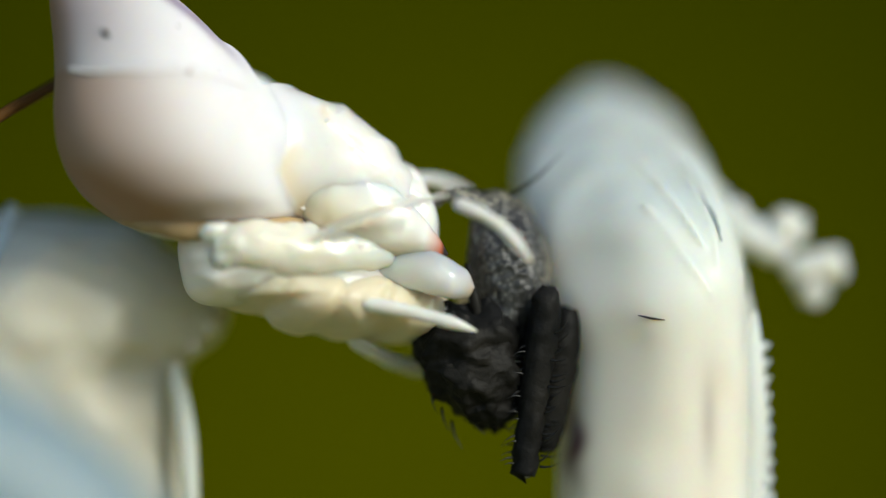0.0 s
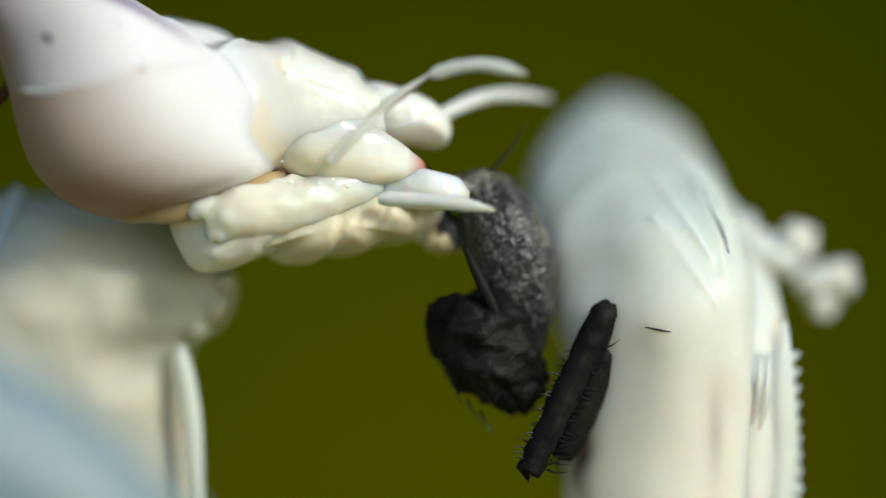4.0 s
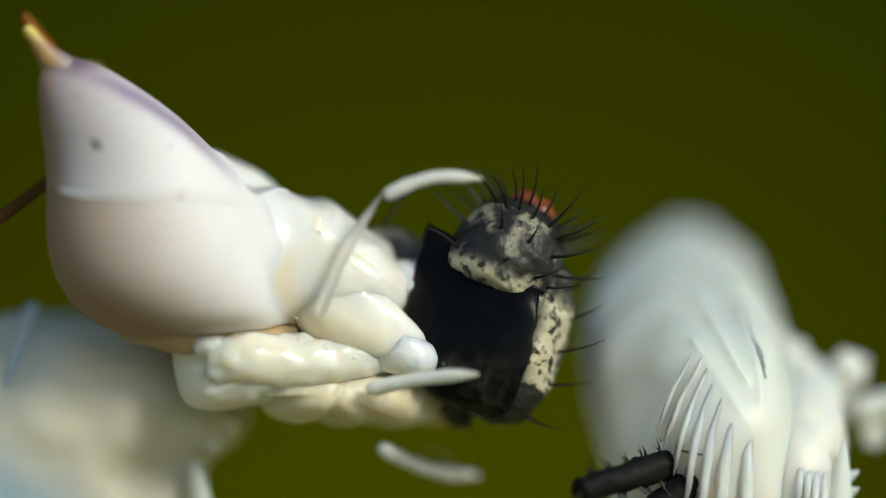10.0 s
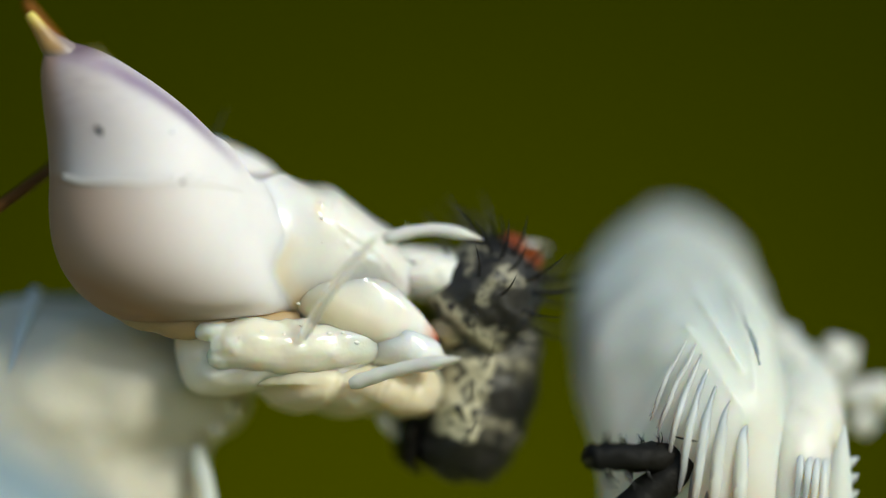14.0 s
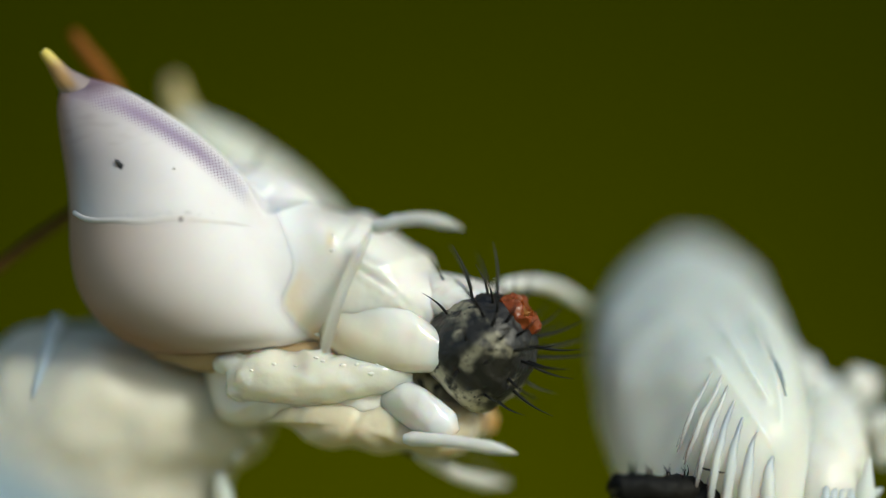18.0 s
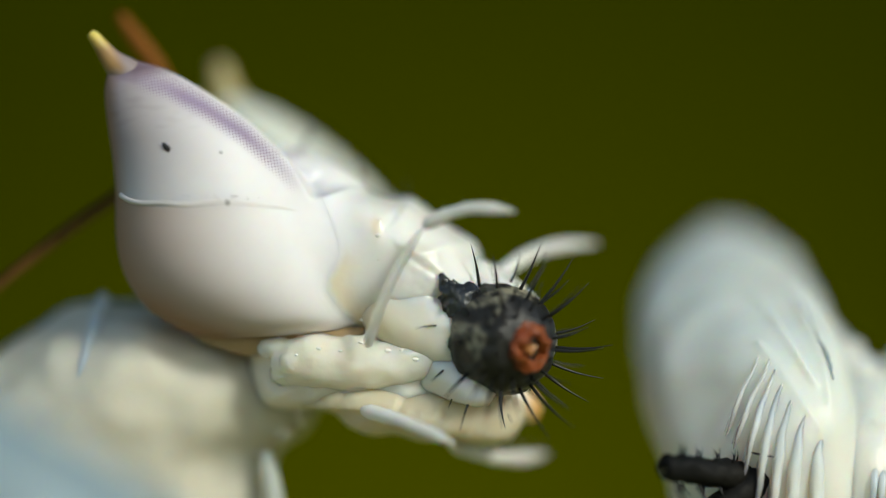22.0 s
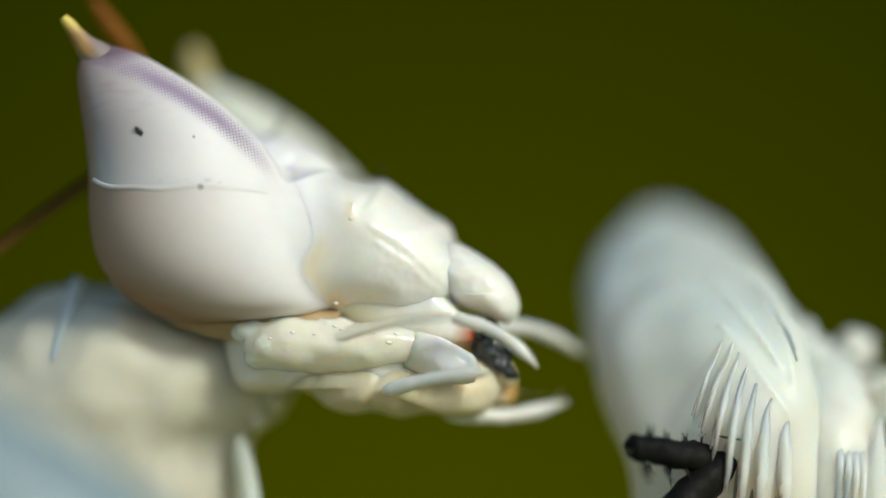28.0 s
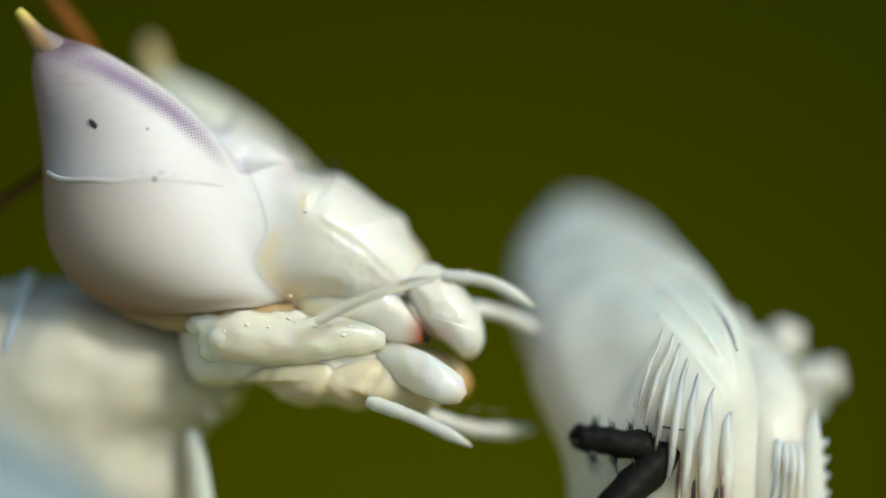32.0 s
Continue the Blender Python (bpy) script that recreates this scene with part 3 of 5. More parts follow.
# mouth parts
MAND_AT = (610, 490, 120)


def mandible_shape():
    """A broad plate under the crease that narrows to a hooked tip."""
    g = loft([(614, 419, 578, 515, 74, 56), (648, 419, 612, 560, 44, 62), (690, 441, 663, 593, 30, 58), (740, 475, 716, 605, 20, 52), (783, 511, 764, 607, 12, 43), (820, 547, 806, 607, 9, 32), (848, 575, 840, 603, 8, 19), (862, 591, 858, 601, 8, 6)],
             n=56, m=60, power=0.72).shake(2.5, 40, 3).shake(1, 12, 8)
    g.paint("tip", lambda x, y, d: (x - 812 + 0.2 * (y - 560)) / 40)
    g.paint("cream", lambda x, y, d: 0.8 * (y - 470 - 0.62 * (x - 640)) / 70)
    return g.paint("edge", lambda x, y, d: (x - 842) / 8)


mandible = part("mandible", mandible_shape(), MANDIBLE, head, "white mandible with red and black tip", MAND_AT)
far_g = mandible_shape()
far_g.v = [(x - 10, y + 16, d + 250) for x, y, d in far_g.v]
part("mandible", far_g, MANDIBLE, head, "white mandible with red and black tip")
MAX_AT = (480, 615, 90)
lump_rnd = random.Random(21)
lumps = []
for k in range(26):
    x, y = lump_rnd.uniform(440, 720), lump_rnd.uniform(582, 646)
    r = lump_rnd.uniform(14, 26) * (1 if x < 680 else 0.7)
    lumps.append(blob(x, y, -16 + 1.0 * abs(y - 612) + 0.12 * abs(x - 600) + 0.35 * r, r * lump_rnd.uniform(1.0, 1.8), r, r, 16, 12, 4, 14, k))
max_g = fuse([tube([(446, 616, 52, 38), (500, 612, 30, 50), (560, 616, 22, 48), (620, 616, 16, 44), (680, 610, 14, 38), (730, 612, 18, 28), (760, 616, 24, 16)], n=26, m=30),
              blob(476, 608, 56, 40, 26, 42, 24, 16, 6, 26, 1), blob(552, 608, 48, 56, 30, 50, 24, 16, 8, 28, 2), blob(612, 602, 40, 44, 20, 36, 24, 16, 6, 20, 3),
              blob(655, 602, 36, 36, 19, 34, 24, 16, 5, 20, 4), blob(690, 610, 12, 16, 22, 26, 20, 14, 3, 16, 5), blob(520, 650, 60, 70, 22, 40, 24, 16, 8, 30, 6)] + lumps, 2.6, 11)
max_g.shake(3, 30, 5)
maxilla = part("maxilla", max_g, GLASSY, head, "lumpy translucent maxilla", MAX_AT)
# glossy beads added where the knobs of the maxilla show sharp glints
for x, y, r in ((640, 592, 5), (688, 606, 5), (518, 588, 4), (556, 592, 3), (592, 578, 4), (604, 584, 3), (664, 590, 3.5), (478, 600, 3), (536, 612, 3), (700, 590, 3)):
    part("mouth_bead", blob(x, y, front(max_g, x, y) + r * 0.5, r * 1.3, r * 0.8, r * 0.8, 20, 14, 2, 12, x), WET, head, "glossy bead added to catch a glint on the mouth parts")
galea_g = loft([(568, 585, 560, 631, 112, 20), (628, 581, 620, 637, 96, 27), (698, 583, 692, 645, 68, 32), (760, 587, 750, 659, 22, 36), (814, 601, 798, 675, -8, 34), (854, 627, 836, 681, -16, 25), (876, 655, 864, 677, -16, 11)],
               n=40, m=44).shake(4, 30, 2)
galea_g.paint("tip", lambda x, y, d: 0.6 * (x - 850 + (y - 655) * 0.6) / 30)
galea_g.paint("clear", lambda x, y, d: (x - 745 - 0.4 * (y - 600)) / 60)
GALEA_AT = (560, 610, 60)
galea = part("galea", galea_g, GLASSY, head, "smooth translucent lobe with amber tip", GALEA_AT)
far_galea = loft([(730, 625, 720, 705, 170, 30), (800, 627, 790, 705, 170, 40), (860, 640, 855, 715, 170, 40), (902, 665, 892, 720, 170, 30), (917, 692, 909, 716, 170, 10)], n=30, m=26)
far_galea.paint("tip", lambda x, y, d: 0.8 * (x - 868) / 30)
part("far_galea", far_galea, GLASSY, head, "amber-tipped lobe of the far side")
def labium_relief(x, y):
    r = 4 * noise.noise(Vector((x / 46, y / 34, 2))) + 1.2 * noise.noise(Vector((x / 13, y / 13, 9)))
    for x0, lean in ((540, -0.5), (650, -0.4), (735, -0.6), (800, -0.4)):
        r += 5 * math.exp(-((x - x0 - lean * (y - 690)) / 10) ** 2)
    return r - 0.2 * (y - 690)


labium_g = fuse([pad([(424, 640), (470, 622), (600, 620), (740, 640), (836, 660), (868, 704), (846, 748), (790, 764), (740, 752), (690, 760), (640, 748), (600, 752), (556, 738), (530, 716), (496, 706), (450, 700)], 110, 112, labium_relief, n=170, rings=50, edge=2.4)], 3.0, 4)
LABIUM_AT = (440, 640, 120)
labium = part("labium", labium_g, CREAM, head, "yellowish cream lower lip", LABIUM_AT)
throat_g = fuse([pad([(392, 585), (430, 548), (520, 552), (600, 548), (690, 566), (765, 604), (802, 655), (790, 708), (640, 705), (560, 690), (470, 700), (412, 680)], 112, 112,
                     lambda x, y: 11 * noise.noise(Vector((x / 46, y / 26, 4))) + 5 * noise.noise(Vector((x / 18, y / 18, 7))), n=140, rings=44, edge=2.6)], 3.4, 14)
# tan skin, deepened near 584 for the shadow band below the eye
throat_g.paint("tan", lambda x, y, d: 0.7 * math.exp(-((y - 584) / 24) ** 2) * max(0, min(1, (640 - x) / 80)) + 0.3)
part("throat", throat_g, FACE, head, "tan translucent throat membrane")


def palp_piece(length, thick, bend=0.0, joints=2):
    """A jointed feeler along +x from the plan's origin, gently bowed upwards."""
    rows = []
    for k in range(17):
        s = k / 16
        nick = sum(math.exp(-((s - (j + 1) / (joints + 1)) / 0.035) ** 2) for j in range(joints))
        swell = (1 - 0.10 * nick) * (1 + 0.06 * math.sin(s * math.pi * (joints + 1)))
        end = min(1, s / 0.08 + 0.7, ((1 - s) / 0.35) ** 0.7 + 0.12)
        rows.append((784 + length * s, 441 - bend * math.sin(s * math.pi), 0, thick * swell * end))
    g = tube(rows, n=16, m=60)
    g.shake(thick * 0.10, thick * 1.7, int(length))
    return g.paint("tip", lambda x, y, d: (x - 784 - length * 0.86) / (length * 0.2) * 0.7)


def feeler(name, length, thick, bend, label, joints=2, skin=PALP):
    ob = part(name, palp_piece(length, thick, bend, joints), skin, head, label, (784, 441, 0))
    return ob


near_base = feeler("near_palp_base", 240, 9.5, 10, "translucent white feeler stalk", 2, STALK)
near_tip = feeler("near_palp_tip", 175, 11.5, 18, "translucent white feeler tip")
hair_g = tube([(784, 441, 0, 0.6), (791, 440, 0, 0.5), (798, 437, 0, 0.4), (803, 434, 0, 0.3)], n=5, m=7)
hair_me = mesh_of("hair", hair_g, WET, (784, 441, 0))
hair_rnd = random.Random(4)


def hairs(feeler_ob, length, thick, count):
    """Fine pale hairs along a feeler."""
    for k in range(count):
        u = 0.2 + 0.75 * (k + hair_rnd.random()) / count
        up = 1
        ob = new("hair", hair_me)
        ob.parent = feeler_ob
        ob.matrix_basis = Matrix.Translation(P(784 + length * u, 441 - up * thick * 0.75 * (1 - 0.5 * u) - 8 * math.sin(u * 3.1), hair_rnd.uniform(-6, 6)) - P(784, 441, 0)) @ pose(0, 0, 0, 0, -up * hair_rnd.uniform(25, 85), 0) @ Matrix.Scale(hair_rnd.uniform(0.45, 1.0), 4)


hairs(near_tip, 175, 14, 15)
far_palp = feeler("far_palp", 260, 12, 24, "white feeler of the far side", 1)
lip_palp = feeler("lip_palp", 210, 13, 6, "short white lip feeler")
far_lip_palp = feeler("far_lip_palp", 235, 14, -14, "cream lip feeler of the far side")

hairs(lip_palp, 210, 15, 10)
hairs(far_lip_palp, 235, 15, 10)

# raised foreleg that held the fly
LEG_AT = (1330, 900, 60)


def leg_fold(v, u):
    near = math.exp(-((u - 0.25) / 0.16) ** 2)
    return near * 0.025 * math.sin(u * 44 + v * 4) * min(1, 2.2 * v)


LEG_N, LEG_M = 96, 80
leg_g = loft([(1165, 366, 1225, 368, 720, 40), (1105, 412, 1282, 400, 650, 130), (1062, 470, 1338, 446, 540, 220), (1042, 535, 1384, 512, 420, 270), (1046, 605, 1418, 580, 320, 280), (1060, 680, 1440, 650, 250, 250),
              (1082, 760, 1450, 730, 200, 228), (1114, 850, 1456, 820, 170, 195), (1122, 950, 1460, 930, 160, 170), (1112, 1120, 1466, 1110, 170, 165), (1110, 1300, 1470, 1290, 180, 160), (1110, 1460, 1470, 1450, 190, 160)], n=LEG_N, m=LEG_M, power=0.92, fold=leg_fold)
for k, (x, y, d) in enumerate(leg_g.v[:LEG_N * LEG_M]):
    lean = math.sin(2 * math.pi * (k % LEG_N) / LEG_N)
    if lean > 0:
        leg_g.v[k] = (x + lean ** 1.5 * float(np.interp(y, (370, 450, 520, 600, 700, 850, 1050), (0, 45, 80, 95, 85, 50, 15))), y, d)
leg_g.shake(8, 110)
leg_shapes = [leg_g]
for rows in (((1262, 560, 8), (1300, 600, 14), (1335, 650, 16), (1370, 695, 14), (1400, 740, 8)), ((1325, 470, 8), (1355, 530, 14), (1385, 590, 16), (1400, 640, 14), (1410, 690, 8)), ((1245, 470, 6), (1290, 520, 10), (1345, 590, 12), (1385, 650, 8))):
    leg_shapes.append(tube([(x, y, front(leg_g, x, y) + r * 0.3, r * 0.33) for x, y, r in rows], n=14, m=30))
leg_g = fuse(leg_shapes, 4.5, 22)
leg_g.paint("cream", lambda x, y, d: 0.95 * min(1, max(0, (y - 545 + 0.45 * (1240 - x)) / 270)))
leg_g.paint("purple", lambda x, y, d: 1.0 * math.exp(-((x - 1150 - 6 * math.sin(y / 17)) / 19) ** 2 - ((y - 1005) / 62) ** 2) + 0.3 * math.exp(-((x - 1390) / 14) ** 2 - ((y - 960) / 80) ** 2))
foreleg = part("foreleg", leg_g, LEG, mantis, "raised bluish white foreleg with spines", LEG_AT)


def on_leg(x, y, lift=0.0):
    return (x, y, front(leg_g, x, y) - lift)


# comb of slender spines along the inner edge; each turns on its base
COMB = []
for x0, y0, x1, y1, w in ((1268, 632, 1226, 745, 4), (1288, 638, 1240, 768, 5), (1298, 655, 1260, 815, 6), (1312, 680, 1282, 872, 7.5), (1330, 708, 1308, 915, 9), (1356, 735, 1340, 930, 11), (1390, 760, 1386, 940, 13)):
    d0 = on_leg(x0, y0)[2]
    rows = [(x0 + 10, y0 - 30, d0 + 12, 2)]
    for f, r in ((0.0, 0.6), (0.25, 0.95), (0.5, 1.0), (0.75, 0.85), (0.92, 0.5), (1.0, 0.1)):
        x, y = x0 + (x1 - x0) * f ** 0.75, y0 + (y1 - y0) * f
        rows.append((x, y, min(on_leg(x, y)[2], -10) - 26 * f + 4, w * r))
    sp = tube(rows, n=14, m=34)
    sp.shake(2.5, 40, x0)
    sp.paint("purple", lambda x, y, d: max(0, (y - y1 + 90) / 90) * 0.9 + (0.6 if x < x0 + (x1 - x0) * max(0, (y - y0) / (y1 - y0)) ** 0.75 - w * 0.55 else 0) * max(0, min(1, (y - y0 - 20) / 90)))
    sp.paint("cream", lambda x, y, d: 0.85)
    # a dark purple rod behind the left side of each spine
    backing = [(x - 1.25 * w, y, d + 16, 0.4 * w * f) for (x, y, d, r), f in zip(rows[2:6], (0.15, 0.45, 0.9, 0.9))]
    sp.add(tube(backing, n=10, m=16).paint("purple", lambda x, y, d: max(0, min(0.9, (y - y0 - 60) / 110))))
    COMB.append(part("spine", sp, LEG, foreleg, "cream spine edged with dark purple", (x0, y0, d0)))
# shin lobe beside it with fine spines, a toothed outer edge and one tall spine
lobe = loft([(1440, 640, 1500, 628, 300, 40), (1430, 680, 1528, 666, 240, 80), (1415, 730, 1545, 715, 190, 100), (1408, 800, 1552, 788, 150, 115),
             (1405, 920, 1554, 900, 140, 120), (1405, 1120, 1552, 1100, 160, 125), (1400, 1460, 1548, 1450, 190, 125)], n=48, m=60).shake(6, 50, 4).shake(2, 14, 5)
lobe.paint("cream", lambda x, y, d: (y - 600) / 220)
tibia = part("foreleg_shin", lobe, LEG, mantis, "pale shin lobe of the raised foreleg", LEG_AT)
for k in range(4):
    s = k / 3
    x0, y0 = 1468 + 42 * s, 700 + 30 * s
    d0 = front(lobe, x0, y0)
    sp = tube([(x0 - 6, y0, d0 + 6, 2), (x0 + 10, y0 + 50, d0 + 2, 6), (x0 + 16, y0 + 110, front(lobe, x0 + 16, y0 + 110) + 1, 7), (x0 + 12, y0 + 165, front(lobe, x0 + 12, y0 + 165), 5), (x0 + 2, y0 + 205, front(lobe, x0 + 2, y0 + 205) - 1, 1.5)], n=12, m=24)
    sp.paint("purple", lambda x, y, d: max(0, (y - y0 - 130) / 110)).paint("cream", lambda x, y, d: 0.8)
    part("spine", sp, LEG, tibia, "cream spine edged with dark purple")
tall = tube([(1540, 1450, 120, 40), (1542, 1150, 115, 40), (1545, 990, 110, 38), (1546, 900, 90, 32), (1550, 830, 80, 22), (1554, 780, 75, 12), (1557, 742, 72, 3)], n=16, m=40)
part("outer_spine", tall.paint("cream", lambda x, y, d: 0.5), LEG, tibia, "tall pale spine on the outer edge")
for k in range(18):
    y0 = 800 + 30 * k
    tooth = tube([(1540, y0 + 14, 100, 14), (1566 + k, y0 + 8, 95, 10), (1582 + k, y0 - 2, 92, 2)], n=10, m=10)
    part("tooth", tooth.paint("cream", lambda x, y, d: 0.5), LEG, tibia, "small blunt tooth on the outer edge")
part("scratch", tube([(*on_leg(1265, 770, 1), 1), (*on_leg(1290, 775, 2), 2.2), (*on_leg(1312, 778, 1), 0.8)], n=6, m=14), SPOT, foreleg, "fine dark scratch")
for rows in (((1345, 500), (1378, 560), (1402, 610), (1412, 640)), ((1380, 570), (1398, 590), (1408, 622))):
    part("wrinkle", tube([(*on_leg(x, y, -0.4), 1.8) for x, y in rows], n=6, m=24).shake(3, 16, 2).paint("blue", lambda x, y, d: 0.9), LEG, foreleg, "fine grey wrinkle along the leg")
# folded foot behind the leg, out of focus
foot = ((1425, 603, 330, 36, 30), (1462, 634, 335, 34, 30), (1503, 652, 340, 38, 32), (1534, 620, 345, 34, 34), (1566, 700, 345, 36, 28), (1604, 690, 350, 32, 30), (1578, 735, 350, 26, 24), (1400, 575, 325, 26, 24))
for x, y, d, rx, ry in foot:
    part("foot_joint", blob(x, y, d, rx, ry, 40, 24, 18, 16, 24, x).paint("cream", lambda x, y, d: 0.75), LEG, foreleg, "cream knobbly foot joint")


# ---- the fly ----
fly = tagged(empty("fly", 784, 441, 0), "dismembered black fly with grey dusted bristly abdomen", "fly")
HERE = (784, 441, 0)
bristle_g = tube([(784, 441, 0, 3.4), (809, 440, 0, 3.0), (834, 437, 0, 2.2), (859, 431, 0, 1.3), (884, 423, 0, 0.4)], n=6, m=9)
bristle_me = mesh_of("bristle", bristle_g, BRISTLE, HERE)


def bristles(body, rows):
    """Stiff hairs: place (right, down, away) on the body, turn in the picture, lean away, length factor."""
    for x, y, d, rot, lean, k in rows:
        ob = new("bristle", bristle_me)
        ob.parent = body
        ob.matrix_basis = Matrix.Translation(P(784 + x, 441 + y, d)) @ pose(0, 0, 0, 0, rot, 0) @ pose(0, 0, 0, 0, 0, lean) @ Matrix.Diagonal((k, k ** 0.3, k ** 0.3, 1))


def local(g):
    g.v = [(x + 784, y + 441, d) for x, y, d in g.v]
    return g


def ring_hairs(n, x, radius, tilt, k, seed, squash=1.0, half=False):
    """Rows for a crown of hairs round the x axis."""
    rnd = random.Random(seed)
    out = []
    for i in range(n):
        a = 2 * math.pi * (i + rnd.uniform(-0.3, 0.3)) / n
        s, c = math.sin(a), math.cos(a)
        if half and c < -0.2:
            continue
        # hair heads outwards and backwards to the tail
        v = Vector((math.tan(radians(tilt + rnd.uniform(-14, 14))) + 0.02, s, c)).normalized()
        rot = math.degrees(math.atan2(-v.z, v.x))
        lean = math.degrees(math.asin(max(-1, min(1, v.y))))
        out.append((x + rnd.uniform(-9, 9), radius * -c * squash, radius * s * 0.94, rot, lean, k * rnd.uniform(0.7, 1.2)))
    return out


# rear of the abdomen: dusted dome with an orange tail and a crown of bristles
end_g = local(loft([(-100, 52, -100, -52, 0, 50), (-88, 84, -84, -84, 0, 82), (-50, 98, -46, -98, 0, 94), (-8, 98, -4, -98, 0, 96), (32, 86, 36, -86, 0, 86), (64, 64, 68, -62, 0, 64), (80, 40, 84, -38, 0, 40), (84, 18, 88, -18, 0, 18)], n=60, m=50)).shake(7, 34, 21).shake(2.5, 10, 4)
end_g.paint("dust", lambda x, y, d: max(0.0, min(1.0, 0.5 + 14 * (noise.noise(Vector((x / 50, y / 42, d / 46))) - 0.13))) * (1 if x - 784 < 50 else 0))
end_g.paint("cream", lambda x, y, d: 0.8 * math.exp(-((x - 784 + 80) / 12) ** 2))
abdomen_end = part("abdomen_end", end_g, DUSTY, fly, "dusted grey and black bristly tail segment", HERE)
# a ragged orange cup with a pale core
tail = local(loft([(56, 42, 56, -42, 0, 40), (80, 42, 80, -42, 0, 40), (95, 36, 95, -36, 0, 35), (100, 29, 100, -29, 0, 28), (93, 23, 93, -23, 0, 22), (80, 18, 80, -18, 0, 17), (76, 7, 76, -7, 0, 7)], n=44, m=40)).shake(10, 17, 15).shake(4, 8, 3)
part("tail", tail, ORANGE, abdomen_end, "rough orange tail flesh", HERE)
part("tail_core", local(blob(85, 2, -2, 14, 12, 13, 18, 14, 8, 12, 6)), AMBER, abdomen_end, "amber core of the tail", HERE)
bristles(abdomen_end, ring_hairs(18, 42, 78, 30, 1.0, 3) + ring_hairs(12, 62, 58, 46, 0.85, 4) + ring_hairs(11, -4, 94, 18, 0.8, 5) + ring_hairs(9, -50, 96, 6, 0.75, 6))

# front of the abdomen: black below, dusted bands above
front_g = local(loft([(-170, 40, -165, -30, 0, 40), (-150, 84, -140, -84, 0, 80), (-90, 112, -84, -114, 0, 100), (-20, 118, -14, -122, 0, 108), (50, 114, 56, -118, 0, 106), (110, 96, 114, -100, 0, 92), (138, 56, 140, -58, 0, 52)], n=56, m=56)).shake(11, 44, 31).shake(4, 14, 6)
front_g.paint("dust", lambda x, y, d: 0.22 if (-90 < x - 784 < -56 or 20 < x - 784 < 58) and y - 441 > 20 else (0.35 if x - 784 > 72 else 0.0))
front_g.paint("cream", lambda x, y, d: 0.75 * max(0, min(1, (y - 441 - 84) / 14)) * (1 if -96 < x - 784 < 56 else 0) * (1 if d < 12 else 0) + 0.5 * math.exp(-((x - 784 - 60) / 9) ** 2) * (1 if y > 500 else 0) + 0.4 * math.exp(-((x - 784 + 52) / 8) ** 2) * (1 if y > 510 else 0))
abdomen_front = part("abdomen_front", front_g, DUSTY, fly, "black and grey banded front of the abdomen", HERE)
bristles(abdomen_front, [(40, 112, 0, 62, 0, 0.8), (-20, 118, -10, 75, -10, 0.9), (-80, 108, 0, 84, 0, 0.9), (-140, 80, 10, 110, 0, 0.8), (90, 100, -10, 55, -10, 0.7), (-60, -110, 0, -110, 0, 0.8)])
plate = loft([(-178, 56, -170, -36, -56, 8), (-160, 90, -158, -80, -80, 16), (-110, 102, -116, -120, -94, 20), (-40, 102, -40, -140, -104, 20), (18, 94, 44, -150, -106, 18), (52, 84, 112, -156, -100, 13), (62, 80, 126, -156, -92, 5)], n=40, m=40)
plate.v = [(x, y, d - 7) for x, y, d in plate.v]
plate.paint("dust", lambda x, y, d: 0.9 * max(0, min(1, (-60 - x) / 60)))
part("belly_plate", local(plate).shake(5, 46, 8).shake(2, 12, 5), SHINE, abdomen_front, "smooth black belly plate", HERE)
part("belly_edge", local(tube([(60, 88, -96, 4), (72, 40, -112, 7), (92, -40, -119, 8), (110, -110, -114, 7), (126, -158, -98, 4)], n=10)).shake(3, 20, 4), SHINE, abdomen_front, "black rolled edge of the belly", HERE)

# thorax: grey-black shield, dark ragged flank
shield_g = local(fuse([loft([(-40, -172, -14, -172, 10, 8), (-62, -160, 24, -150, 10, 40), (-70, -120, 56, -110, 8, 62), (-72, -80, 74, -70, 5, 72), (-66, -30, 82, -20, 0, 76), (-56, 30, 84, 40, 0, 74), (-44, 90, 66, 100, 0, 60), (-30, 150, 44, 160, 0, 40), (-8, 214, 16, 222, 0, 14)], n=50, m=50),
                       tube([(-40, -140, -22, 26), (-84, -152, -30, 19), (-112, -158, -32, 14), (-138, -152, -30, 9)], n=18, m=20).shake(4, 12, 2), blob(-132, -146, -30, 9, 12, 9), blob(-88, -136, -36, 14, 10, 12)], 3.0, 3)).shake(6, 40, 41).shake(3, 11, 7)
shield_g.paint("dust", lambda x, y, d: (0.9 if abs((x - 784) - 12 - 0.16 * (y - 341)) > 13 else 0.1) * (1 if y < 600 else 0.5))
shield_g.paint("cream", lambda x, y, d: 0.75 * max(0, min(1, (300 - y) / 16)) + 0.5 * max(0, min(1, (x - 784 - 52) / 20)) * (1 if y < 420 else 0))
thorax_shield = part("thorax_shield", shield_g, SCALED, fly, "grey striped thorax shield", HERE)
part("ridge", local(tube([(-70, -40, -72, 6), (-52, 20, -84, 10), (-34, 80, -84, 10), (-20, 140, -70, 6)], n=10)), BLACK, thorax_shield, "blue-black ridge", HERE)
bristles(thorax_shield, [(-8, -164, 0, -38, 0, 1.25), (-40, -164, -10, -165, 10, 0.7), (-110, -160, -30, -150, 0, 0.35), (-130, -150, -30, 170, 0, 0.25)])
